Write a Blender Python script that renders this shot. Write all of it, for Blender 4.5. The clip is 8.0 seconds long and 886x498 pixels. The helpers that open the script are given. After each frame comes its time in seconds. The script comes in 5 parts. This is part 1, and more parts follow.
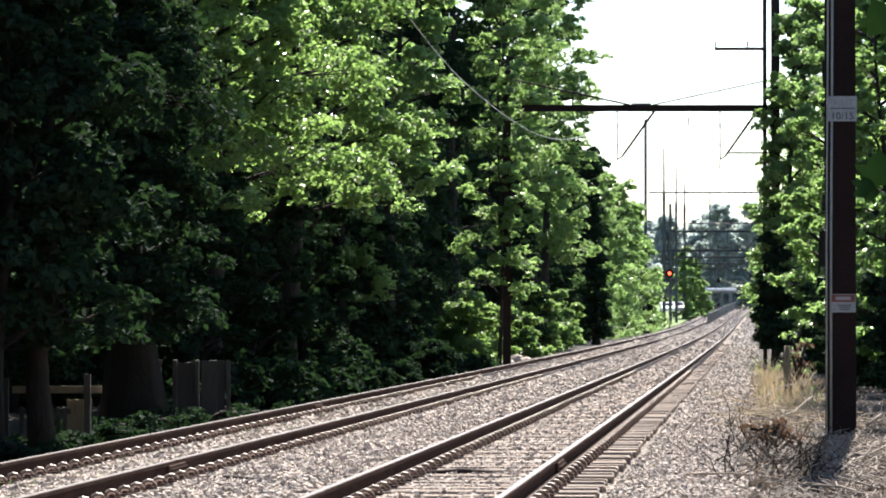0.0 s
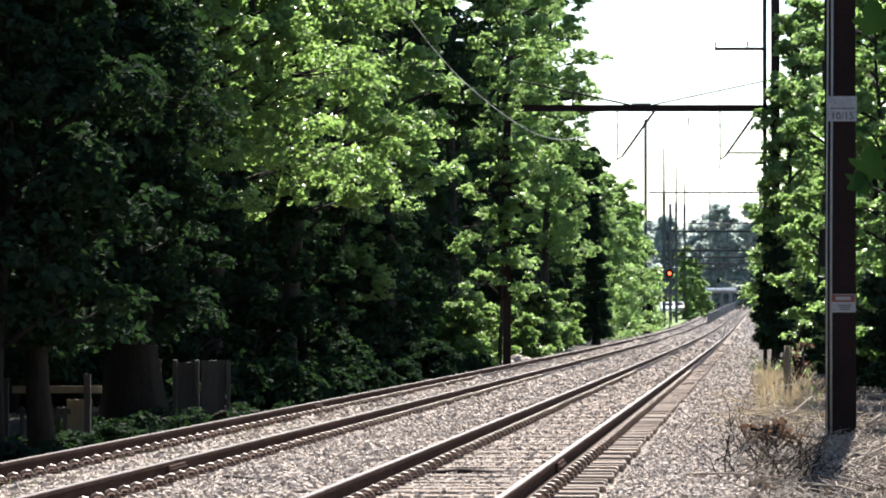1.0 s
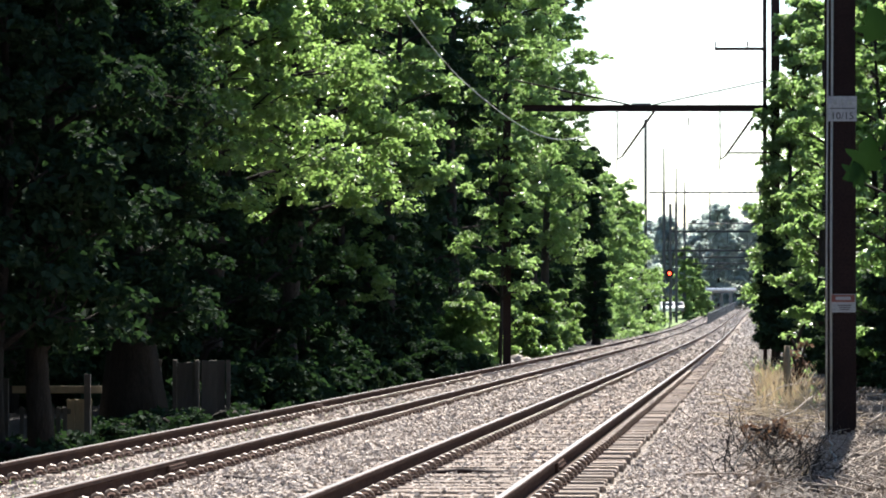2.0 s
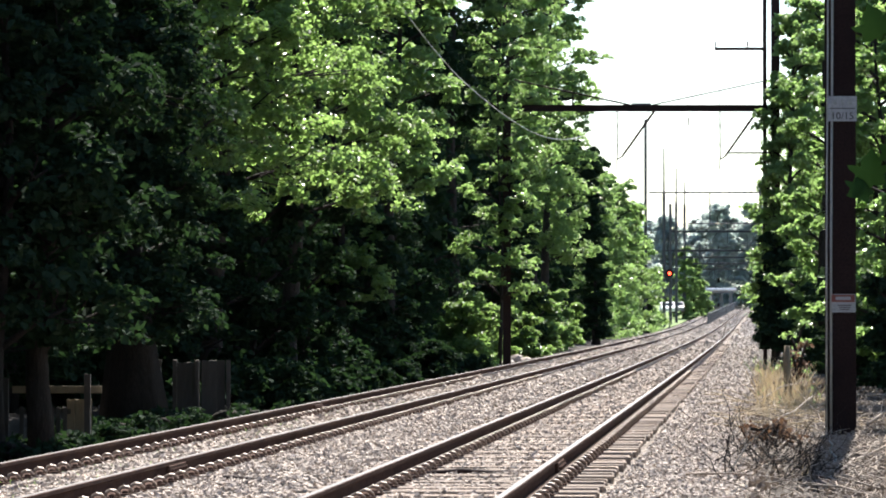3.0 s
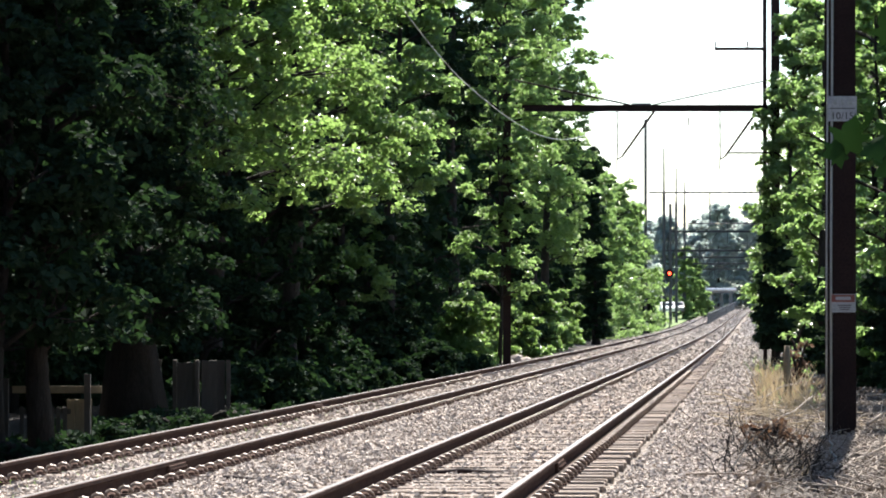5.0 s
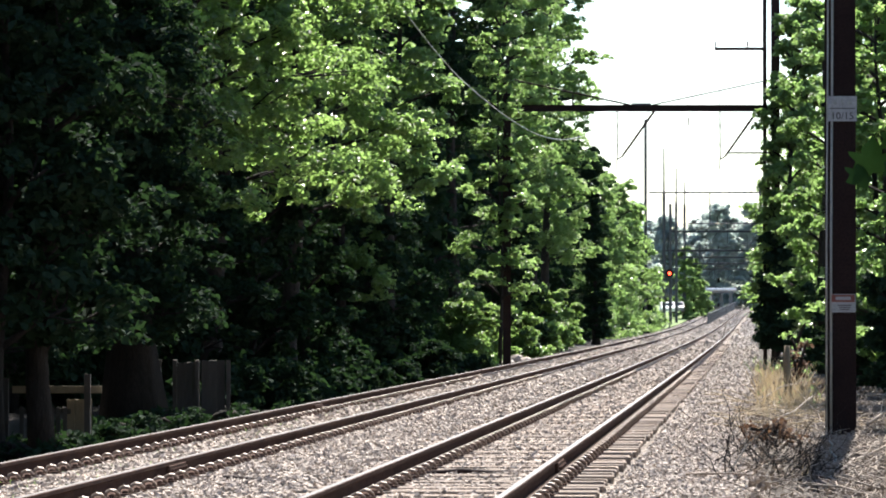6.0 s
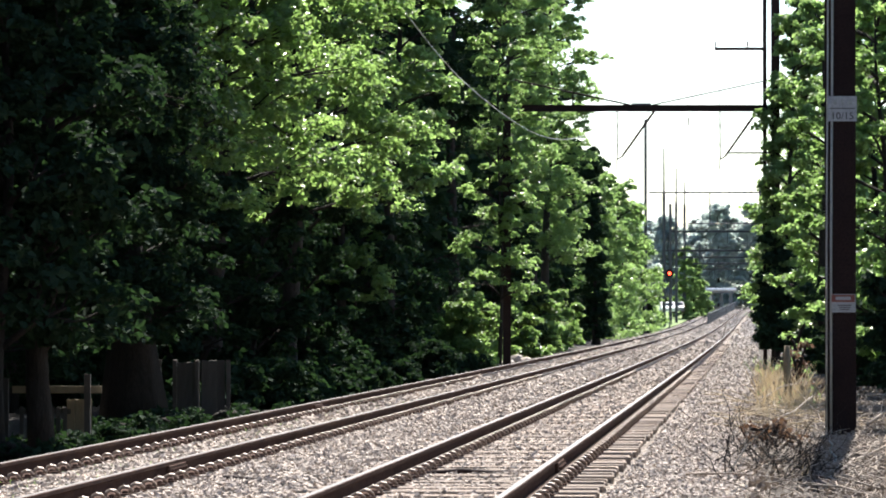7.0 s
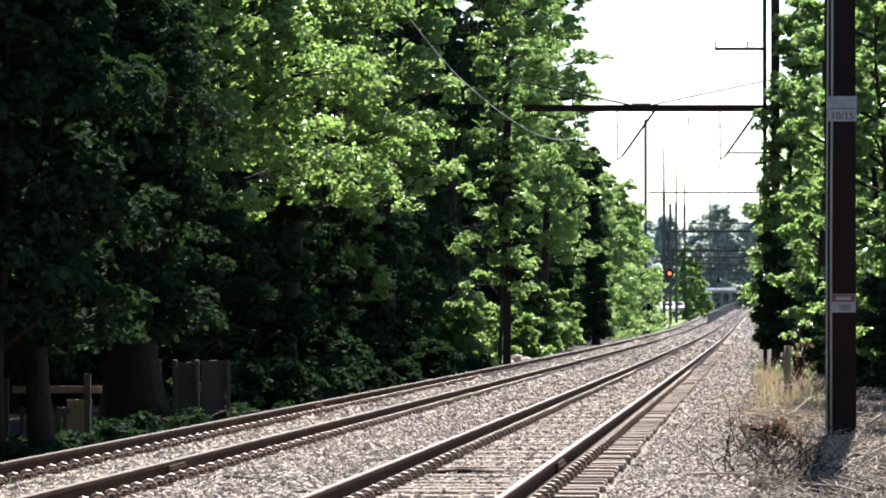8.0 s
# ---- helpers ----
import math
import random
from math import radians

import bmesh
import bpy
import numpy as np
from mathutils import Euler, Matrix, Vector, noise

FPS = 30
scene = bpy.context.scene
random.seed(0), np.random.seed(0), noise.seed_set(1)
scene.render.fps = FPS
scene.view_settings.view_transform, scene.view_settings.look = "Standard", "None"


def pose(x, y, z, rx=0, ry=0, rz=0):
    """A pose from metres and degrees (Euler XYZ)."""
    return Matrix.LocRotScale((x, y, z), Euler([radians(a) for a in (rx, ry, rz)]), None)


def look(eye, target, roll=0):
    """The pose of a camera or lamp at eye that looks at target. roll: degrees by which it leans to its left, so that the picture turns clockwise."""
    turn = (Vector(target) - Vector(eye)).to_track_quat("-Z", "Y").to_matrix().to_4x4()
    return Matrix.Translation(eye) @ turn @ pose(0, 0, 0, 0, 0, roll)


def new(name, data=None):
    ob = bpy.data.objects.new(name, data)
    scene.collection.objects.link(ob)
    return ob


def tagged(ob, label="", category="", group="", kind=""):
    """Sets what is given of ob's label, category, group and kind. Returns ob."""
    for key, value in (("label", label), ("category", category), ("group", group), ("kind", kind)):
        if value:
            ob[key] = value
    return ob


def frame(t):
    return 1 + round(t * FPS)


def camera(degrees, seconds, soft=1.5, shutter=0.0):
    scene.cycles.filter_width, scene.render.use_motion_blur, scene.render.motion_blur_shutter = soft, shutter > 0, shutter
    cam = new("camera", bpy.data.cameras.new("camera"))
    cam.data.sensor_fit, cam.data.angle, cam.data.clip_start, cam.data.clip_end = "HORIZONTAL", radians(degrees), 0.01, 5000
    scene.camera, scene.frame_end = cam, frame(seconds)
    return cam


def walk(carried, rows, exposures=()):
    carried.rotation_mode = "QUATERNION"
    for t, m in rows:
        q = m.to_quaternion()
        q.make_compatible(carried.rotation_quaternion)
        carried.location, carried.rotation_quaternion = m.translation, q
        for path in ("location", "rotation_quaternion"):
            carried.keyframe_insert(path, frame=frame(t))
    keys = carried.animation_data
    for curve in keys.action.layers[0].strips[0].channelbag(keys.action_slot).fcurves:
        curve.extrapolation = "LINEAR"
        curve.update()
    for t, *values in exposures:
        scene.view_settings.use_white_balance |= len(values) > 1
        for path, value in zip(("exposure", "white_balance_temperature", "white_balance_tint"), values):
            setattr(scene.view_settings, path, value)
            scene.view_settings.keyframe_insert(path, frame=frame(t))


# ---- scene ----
cam = camera(15.66, 8.0, soft=1.9)
EYE = (0.0, 0.0, 1.389)
VIEW = look(EYE, (0.0, 57.0, 1.389 + 1.02))
walk(cam, [(0.0, VIEW), (8.0, VIEW)])

# ---- world, sun, exposure ----
SUN_AZ, SUN_EL = 8.0, 50.0      # degrees right of the way ahead, and up
scene.view_settings.exposure = 1.62
world = bpy.data.worlds.new("sky")
scene.world = world
world.use_nodes = True
wt = world.node_tree
wt.nodes.clear()
sky = wt.nodes.new("ShaderNodeTexSky")
sky.sky_type, sky.sun_disc = 'NISHITA', False
sky.sun_elevation, sky.sun_rotation = radians(SUN_EL), radians(SUN_AZ)
sky.dust_density, sky.air_density = 0.3, 1.0
bg = wt.nodes.new("ShaderNodeBackground")
bg.inputs["Strength"].default_value = 0.088
wo = wt.nodes.new("ShaderNodeOutputWorld")
wt.links.new(sky.outputs[0], bg.inputs[0])
wt.links.new(bg.outputs[0], wo.inputs[0])
sun = new("sun", bpy.data.lights.new("sun", 'SUN'))
sun.data.energy, sun.data.angle, sun.data.color = 5.0, radians(0.55), (1.0, 0.945, 0.87)
_a, _e = radians(SUN_AZ), radians(SUN_EL)
sun.matrix_world = look((math.sin(_a) * math.cos(_e) * 50, math.cos(_a) * math.cos(_e) * 50, math.sin(_e) * 50), (0, 0, 0))


# ---- materials ----
def shader(name):
    m = bpy.data.materials.new(name)
    m.use_nodes = True
    t = m.node_tree
    return m, t, t.nodes["Principled BSDF"]


def noise_tex(t, scale, detail=4.0, rough=0.6, stretch=None, voronoi=False):
    co = t.nodes.new("ShaderNodeTexCoord")
    src = co.outputs["Object"]
    if stretch:
        mp = t.nodes.new("ShaderNodeMapping")
        mp.inputs["Scale"].default_value = stretch
        t.links.new(src, mp.inputs[0])
        src = mp.outputs[0]
    if voronoi:
        n = t.nodes.new("ShaderNodeTexVoronoi")
        n.inputs["Scale"].default_value = scale
        t.links.new(src, n.inputs["Vector"])
        return n
    n = t.nodes.new("ShaderNodeTexNoise")
    n.inputs["Scale"].default_value, n.inputs["Detail"].default_value, n.inputs["Roughness"].default_value = scale, detail, rough
    t.links.new(src, n.inputs["Vector"])
    return n


def ramp(t, src, stops):
    r = t.nodes.new("ShaderNodeValToRGB")
    e = r.color_ramp.elements
    e[0].position, e[0].color = stops[0][0], (*stops[0][1], 1)
    e[1].position, e[1].color = stops[-1][0], (*stops[-1][1], 1)
    for p, c in stops[1:-1]:
        k = e.new(p)
        k.color = (*c, 1)
    t.links.new(src, r.inputs[0])
    return r.outputs[0]


def mix(t, fac, a, b, mode='MIX'):
    m = t.nodes.new("ShaderNodeMix")
    m.data_type, m.blend_type = 'RGBA', mode
    for s, v in ((m.inputs[0], fac), (m.inputs[6], a), (m.inputs[7], b)):
        if isinstance(v, (int, float)):
            s.default_value = v
        elif isinstance(v, tuple):
            s.default_value = (*v, 1)
        else:
            t.links.new(v, s)
    return m.outputs[2]


def weathered(name, c1, c2, c3, scale=6.0, fine=60.0, rough=0.85, metal=0.0, bump=0.3, dist=0.01, stretch=None, pieces=0.0, spec=0.3):
    """Two-scale weathered surface: c1 to c2 by broad noise, c3 in fine specks; pieces: lightness change from piece to piece."""
    m, t, p = shader(name)
    a = noise_tex(t, scale, 5, 0.65, stretch)
    b = noise_tex(t, fine, 3, 0.7, stretch)
    col = ramp(t, a.outputs[0], [(0.3, c1), (0.7, c2)])
    fac = ramp(t, b.outputs[0], [(0.45, (0, 0, 0)), (0.7, (1, 1, 1))])
    col = mix(t, fac, col, c3)
    if pieces:
        o = t.nodes.new("ShaderNodeObjectInfo")
        g = t.nodes.new("ShaderNodeNewGeometry")
        s = t.nodes.new("ShaderNodeMath")
        s.operation = 'ADD'
        t.links.new(o.outputs["Random"], s.inputs[0])
        t.links.new(g.outputs["Random Per Island"], s.inputs[1])
        w = t.nodes.new("ShaderNodeMath")
        w.operation = 'FRACT'
        t.links.new(s.outputs[0], w.inputs[0])
        lo, hi = 1 - pieces, 1 + pieces
        v = ramp(t, w.outputs[0], [(0.0, (lo, lo, lo)), (1.0, (min(hi, 2), min(hi, 2), min(hi, 2)))])
        col = mix(t, 1.0, col, v, 'MULTIPLY')
    t.links.new(col, p.inputs["Base Color"])
    p.inputs["Roughness"].default_value, p.inputs["Metallic"].default_value = rough, metal
    p.inputs["Specular IOR Level"].default_value = spec
    bp = t.nodes.new("ShaderNodeBump")
    bp.inputs["Strength"].default_value, bp.inputs["Distance"].default_value = bump, dist
    t.links.new(b.outputs[0], bp.inputs["Height"])
    t.links.new(bp.outputs[0], p.inputs["Normal"])
    return m


def leaf_shader(name, dark, light, through_col, gloss=0.45, trans=0.5, spec=0.4):
    m, t, p = shader(name)
    g = t.nodes.new("ShaderNodeNewGeometry")
    co = noise_tex(t, 0.8, 2)
    col = ramp(t, g.outputs["Random Per Island"], [(0.0, dark), (1.0, light)])
    col = mix(t, co.outputs[0], col, mix(t, 0.5, col, dark))
    t.links.new(col, p.inputs["Base Color"])
    p.inputs["Roughness"].default_value = gloss
    p.inputs["Specular IOR Level"].default_value = spec
    tr = t.nodes.new("ShaderNodeBsdfTranslucent")
    tc = mix(t, g.outputs["Random Per Island"], through_col, tuple(c * 0.6 for c in through_col))
    t.links.new(tc, tr.inputs["Color"])
    mx = t.nodes.new("ShaderNodeMixShader")
    mx.inputs[0].default_value = trans
    t.links.new(p.outputs[0], mx.inputs[1])
    t.links.new(tr.outputs[0], mx.inputs[2])
    t.links.new(mx.outputs[0], t.nodes["Material Output"].inputs["Surface"])
    return m


BALLAST = weathered("ballast_stone", (0.36, 0.305, 0.262), (0.58, 0.50, 0.435), (0.19, 0.15, 0.125), 3.0, 45.0, 0.9, bump=0.4, dist=0.01, pieces=0.45)


def stony(name, stops, scale, rough=0.95, dist=0.05):
    """Packed small stones: one tone a cell, dark joints, broad drift of colour."""
    m, t, p = shader(name)
    v = noise_tex(t, scale, voronoi=True)
    v2 = noise_tex(t, scale * 0.37, voronoi=True)
    drift = noise_tex(t, 0.5, 4)
    sep = t.nodes.new("ShaderNodeSeparateColor")
    t.links.new(v.outputs["Color"], sep.inputs[0])
    col = ramp(t, sep.outputs[0], stops)
    gap = ramp(t, v.outputs["Distance"], [(0.35, (1, 1, 1)), (0.75, (0.28, 0.25, 0.22))])
    col = mix(t, 1.0, col, gap, 'MULTIPLY')
    col = mix(t, 0.6, col, ramp(t, drift.outputs[0], [(0.3, (0.72, 0.68, 0.62)), (0.7, (1, 1, 1))]), 'MULTIPLY')
    t.links.new(col, p.inputs["Base Color"])
    p.inputs["Roughness"].default_value = rough
    b1 = t.nodes.new("ShaderNodeBump")
    b1.invert = True
    b1.inputs["Strength"].default_value, b1.inputs["Distance"].default_value = 1.0, dist
    t.links.new(v.outputs["Distance"], b1.inputs["Height"])
    b2 = t.nodes.new("ShaderNodeBump")
    b2.invert = True
    b2.inputs["Strength"].default_value, b2.inputs["Distance"].default_value = 1.0, dist * 2.2
    t.links.new(v2.outputs["Distance"], b2.inputs["Height"])
    t.links.new(b1.outputs[0], b2.inputs["Normal"])
    t.links.new(b2.outputs[0], p.inputs["Normal"])
    return m


BED = stony("ballast_bed_stone", [(0.0, (0.17, 0.138, 0.115)), (0.5, (0.36, 0.308, 0.262)), (1.0, (0.55, 0.475, 0.41))], 16.0)
DIRT = weathered("leaf_litter_soil", (0.024, 0.019, 0.015), (0.055, 0.044, 0.036), (0.10, 0.08, 0.065), 0.6, 18.0, 0.95, bump=0.9, dist=0.06)
GRASS = weathered("grass_green", (0.06, 0.12, 0.02), (0.14, 0.22, 0.05), (0.20, 0.24, 0.08), 0.4, 8.0, 0.9, bump=0.5)
TIE = weathered("weathered_tie_wood", (0.20, 0.15, 0.12), (0.42, 0.34, 0.28), (0.10, 0.075, 0.06), 3.0, 30.0, 0.9, bump=0.6, stretch=(1.2, 14, 14), pieces=0.35)
RAIL = weathered("rusty_rail_steel", (0.055, 0.033, 0.027), (0.095, 0.058, 0.046), (0.035, 0.022, 0.019), 2.0, 40.0, 0.95, 0.0, 0.3, spec=0.05)
HEAD = weathered("polished_rail_head", (0.10, 0.085, 0.08), (0.16, 0.14, 0.135), (0.06, 0.045, 0.04), 3.0, 50.0, 0.5, 0.0, 0.05, spec=0.22)
CLIP = weathered("worn_clip_steel", (0.22, 0.165, 0.13), (0.36, 0.29, 0.24), (0.14, 0.10, 0.08), 8.0, 80.0, 0.5, 0.15, 0.2)
POLE = weathered("dark_brown_pole_steel", (0.020, 0.012, 0.012), (0.036, 0.022, 0.020), (0.015, 0.010, 0.010), 1.2, 30.0, 0.85, 0.0, 0.25, spec=0.12)
GANTRY = weathered("dull_gantry_steel", (0.040, 0.046, 0.054), (0.075, 0.082, 0.092), (0.05, 0.04, 0.035), 1.5, 25.0, 0.7, 0.1, 0.2)
STEEL = weathered("grey_painted_steel", (0.13, 0.145, 0.16), (0.21, 0.23, 0.25), (0.12, 0.08, 0.06), 1.5, 25.0, 0.6, 0.2, 0.2)
PORCELAIN = weathered("brown_porcelain", (0.10, 0.07, 0.06), (0.16, 0.12, 0.10), (0.2, 0.16, 0.14), 5, 50, 0.3)
CABLE = weathered("pale_cable", (0.30, 0.32, 0.31), (0.42, 0.44, 0.43), (0.2, 0.2, 0.2), 5, 50, 0.6)
WHITE = weathered("white_sign_paint", (0.62, 0.63, 0.65), (0.75, 0.76, 0.77), (0.5, 0.5, 0.5), 8, 90, 0.6, bump=0.05)
# sign white with the shade of the pole's near side put into the colour
SIGNWHITE = weathered("shaded_sign_white", (0.36, 0.375, 0.40), (0.46, 0.475, 0.49), (0.24, 0.24, 0.25), 8, 90, 0.8, bump=0.05)
RED = weathered("faded_red_paint", (0.20, 0.07, 0.055), (0.27, 0.10, 0.08), (0.18, 0.08, 0.07), 8, 90, 0.6, bump=0.05)
INK = weathered("dark_ink", (0.03, 0.03, 0.03), (0.05, 0.05, 0.05), (0.06, 0.06, 0.06), 8, 90, 0.7, bump=0.05)
BARK = weathered("tree_bark", (0.020, 0.017, 0.015), (0.038, 0.032, 0.028), (0.015, 0.013, 0.011), 2.0, 14.0, 0.95, bump=0.9, dist=0.05, stretch=(3, 3, 0.6))
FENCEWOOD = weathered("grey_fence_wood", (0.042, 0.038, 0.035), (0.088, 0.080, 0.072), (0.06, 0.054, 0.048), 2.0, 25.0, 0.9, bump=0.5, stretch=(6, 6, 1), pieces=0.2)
YELLOWWOOD = weathered("fresh_fence_wood", (0.17, 0.135, 0.09), (0.23, 0.19, 0.125), (0.14, 0.11, 0.07), 2.0, 25.0, 0.85, bump=0.3, stretch=(6, 1, 6))
DEADWOOD = weathered("dead_branch_wood", (0.20, 0.165, 0.135), (0.42, 0.36, 0.31), (0.12, 0.09, 0.07), 4.0, 40.0, 0.9, bump=0.5)
STRAW = leaf_shader("dry_straw", (0.38, 0.30, 0.19), (0.56, 0.46, 0.31), (0.48, 0.37, 0.22), 0.7, 0.3)
RUSTLEAF = leaf_shader("withered_leaf", (0.10, 0.06, 0.04), (0.19, 0.115, 0.075), (0.22, 0.13, 0.08), 0.7, 0.35)
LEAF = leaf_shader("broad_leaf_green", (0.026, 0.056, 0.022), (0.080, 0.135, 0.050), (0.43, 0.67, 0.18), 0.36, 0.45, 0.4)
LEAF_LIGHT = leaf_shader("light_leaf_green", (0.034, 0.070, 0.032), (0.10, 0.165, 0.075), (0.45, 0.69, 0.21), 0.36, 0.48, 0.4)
# distance haze is put into this pale bluish leaf colour
LEAF_HAZED = leaf_shader("hazed_far_leaf", (0.29, 0.35, 0.34), (0.43, 0.50, 0.48), (0.66, 0.75, 0.70), 0.7, 0.7)
# leaf green darkened, so part of the trees' shade is in the colour
LEAF_SHADED = leaf_shader("shaded_leaf_green", (0.013, 0.027, 0.018), (0.030, 0.050, 0.030), (0.06, 0.13, 0.04), 0.8, 0.17, 0.04)

FALLEN = leaf_shader("fallen_leaf_brown", (0.07, 0.05, 0.038), (0.27, 0.22, 0.18), (0.2, 0.16, 0.13), 0.7, 0.2)
MAPLE = leaf_shader("maple_leaf_green", (0.016, 0.042, 0.012), (0.024, 0.058, 0.014), (0.02, 0.055, 0.012), 0.7, 0.15, 0.08)
GLASSDARK = weathered("dark_car_glass", (0.02, 0.025, 0.03), (0.04, 0.045, 0.05), (0.03, 0.03, 0.03), 3, 40, 0.08, bump=0.0)
GLOW, _t, _p = shader("red_signal_glow")
_p.inputs["Base Color"].default_value = (0.6, 0.02, 0.01, 1)
_p.inputs["Emission Color"].default_value = (1.0, 0.05, 0.02, 1)
_p.inputs["Emission Strength"].default_value = 3.5


# ---- mesh helpers ----
def mesh_np(name, verts, faces, mats, idx=None, smooth=False):
    me = bpy.data.meshes.new(name)
    me.from_pydata(np.asarray(verts).tolist(), [], np.asarray(faces).tolist() if isinstance(faces, np.ndarray) else faces)
    for m in (mats if isinstance(mats, (list, tuple)) else [mats]):
        me.materials.append(m)
    if idx is not None:
        me.polygons.foreach_set("material_index", np.asarray(idx, dtype=np.int32))
    if smooth:
        me.polygons.foreach_set("use_smooth", np.ones(len(me.polygons), dtype=bool))
    me.update()
    return me


def thing(name, at, label, category, group="", kind=""):
    ob = new(name)
    ob.empty_display_size = 0.3
    ob.location = at
    return tagged(ob, label, category, group, kind)


def child(name, me, parent, at=(0, 0, 0), rz=0.0, label="", kind=""):
    ob = new(name, me)
    ob.parent = parent
    ob.location, ob.rotation_euler = at, (0, 0, rz)
    return tagged(ob, label, kind=kind) if label or kind else ob


def bm_mesh(name, bm, mat, smooth=False):
    me = bpy.data.meshes.new(name)
    bm.normal_update()
    bm.to_mesh(me)
    bm.free()
    for m in (mat if isinstance(mat, (list, tuple)) else [mat]):
        me.materials.append(m)
    if smooth:
        me.polygons.foreach_set("use_smooth", np.ones(len(me.polygons), dtype=bool))
    return me


def part(name, bm, mat, parent, label="", smooth=False):
    return child(name, bm_mesh(name, bm, mat, smooth), parent, label=label)


def box(bm, c, s, bevel=0.0, rot=None):
    r = bmesh.ops.create_cube(bm, size=1.0, matrix=Matrix.Translation(c) @ (rot or Matrix()) @ Matrix.Diagonal((*s, 1)))
    if bevel:
        ed = list({e for v in r["verts"] for e in v.link_edges})
        bmesh.ops.bevel(bm, geom=ed, offset=bevel, segments=1, affect='EDGES')
    return bm


def rod(bm, a, b, r1, r2=None, seg=8):
    a, b = Vector(a), Vector(b)
    d = b - a
    m = Matrix.Translation((a + b) / 2) @ d.to_track_quat('Z', 'Y').to_matrix().to_4x4()
    bmesh.ops.create_cone(bm, cap_ends=True, segments=seg, radius1=r1, radius2=r1 if r2 is None else r2, depth=d.length, matrix=m)
    return bm


def tube(pts, radii, seg=7):
    """Tapered bent tube through pts; returns verts and faces."""
    pts = [Vector(p) for p in pts]
    vs, fs = [], []
    q = last = None
    for i, p in enumerate(pts):
        d = (pts[min(i + 1, len(pts) - 1)] - pts[max(i - 1, 0)]).normalized()
        q = last.rotation_difference(d) @ q if last else d.to_track_quat('Z', 'Y')
        last = d
        for k in range(seg):
            a = 2 * math.pi * k / seg
            vs.append(p + q @ Vector((math.cos(a) * radii[i], math.sin(a) * radii[i], 0)))
    for i in range(len(pts) - 1):
        for k in range(seg):
            k2 = (k + 1) % seg
            fs.append((i * seg + k, i * seg + k2, (i + 1) * seg + k2, (i + 1) * seg + k))
    fs.append(tuple(range(seg))[::-1])
    fs.append(tuple(range((len(pts) - 1) * seg, len(pts) * seg)))
    return [tuple(v) for v in vs], fs


def tubes_mesh(name, runs, mat, seg=7):
    vs, fs = [], []
    for pts, radii in runs:
        v, f = tube(pts, radii, seg)
        n = len(vs)
        vs += v
        fs += [tuple(i + n for i in q) for q in f]
    return mesh_np(name, vs, fs, mat, smooth=True)


# ---- the line: a gentle curve, given by the right-hand track's middle ----
SPACING, GAUGE, RAIL_H = 3.66, 1.505, 0.165


def line_x(y):
    u = min(y, 420.0) / 129.5
    x = -2.7535 + 12.7004 * u - 0.1417 * u * u + 0.0369 * u ** 3
    return x + max(0.0, y - 420.0) * 0.106


def line_dx(y):
    return (line_x(y + 0.5) - line_x(y - 0.5))


def line_z(y):
    u = max(-0.2, min(y, 400.0) / 129.5)
    return -0.3962 * u - 0.0305 * u * u + 0.0462 * u ** 3 + 0.0075 * max(0.0, min(y, 600.0) - 400.0)


def beside(y, off):
    """Point at the distance off (right is plus) from the right-hand track's middle."""
    d = line_dx(y)
    n = math.sqrt(1 + d * d)
    return line_x(y) + off / n, y - off * d / n


def bed_drop(off):
    """How far the ground lies below the rail tops."""
    xs = [-60, -12, -7.6, -6.3, -5.6, -5.2, -5.05, -2.0, -1.35, -1.2, 0.6, 0.8, 1.28, 1.36, 1.7, 2.6, 3.4, 5.0, 12, 60]
    ds = [0.2, 0.30, 0.44, 0.42, 0.36, 0.26, 0.188, 0.180, 0.184, 0.192, 0.192, 0.215, 0.230, 0.265, 0.31, 0.36, 0.42, 0.40, 0.25, 0.1]
    return float(np.interp(off, xs, ds))


def ground_z(x, y):
    return line_z(y) - bed_drop(x - line_x(y))


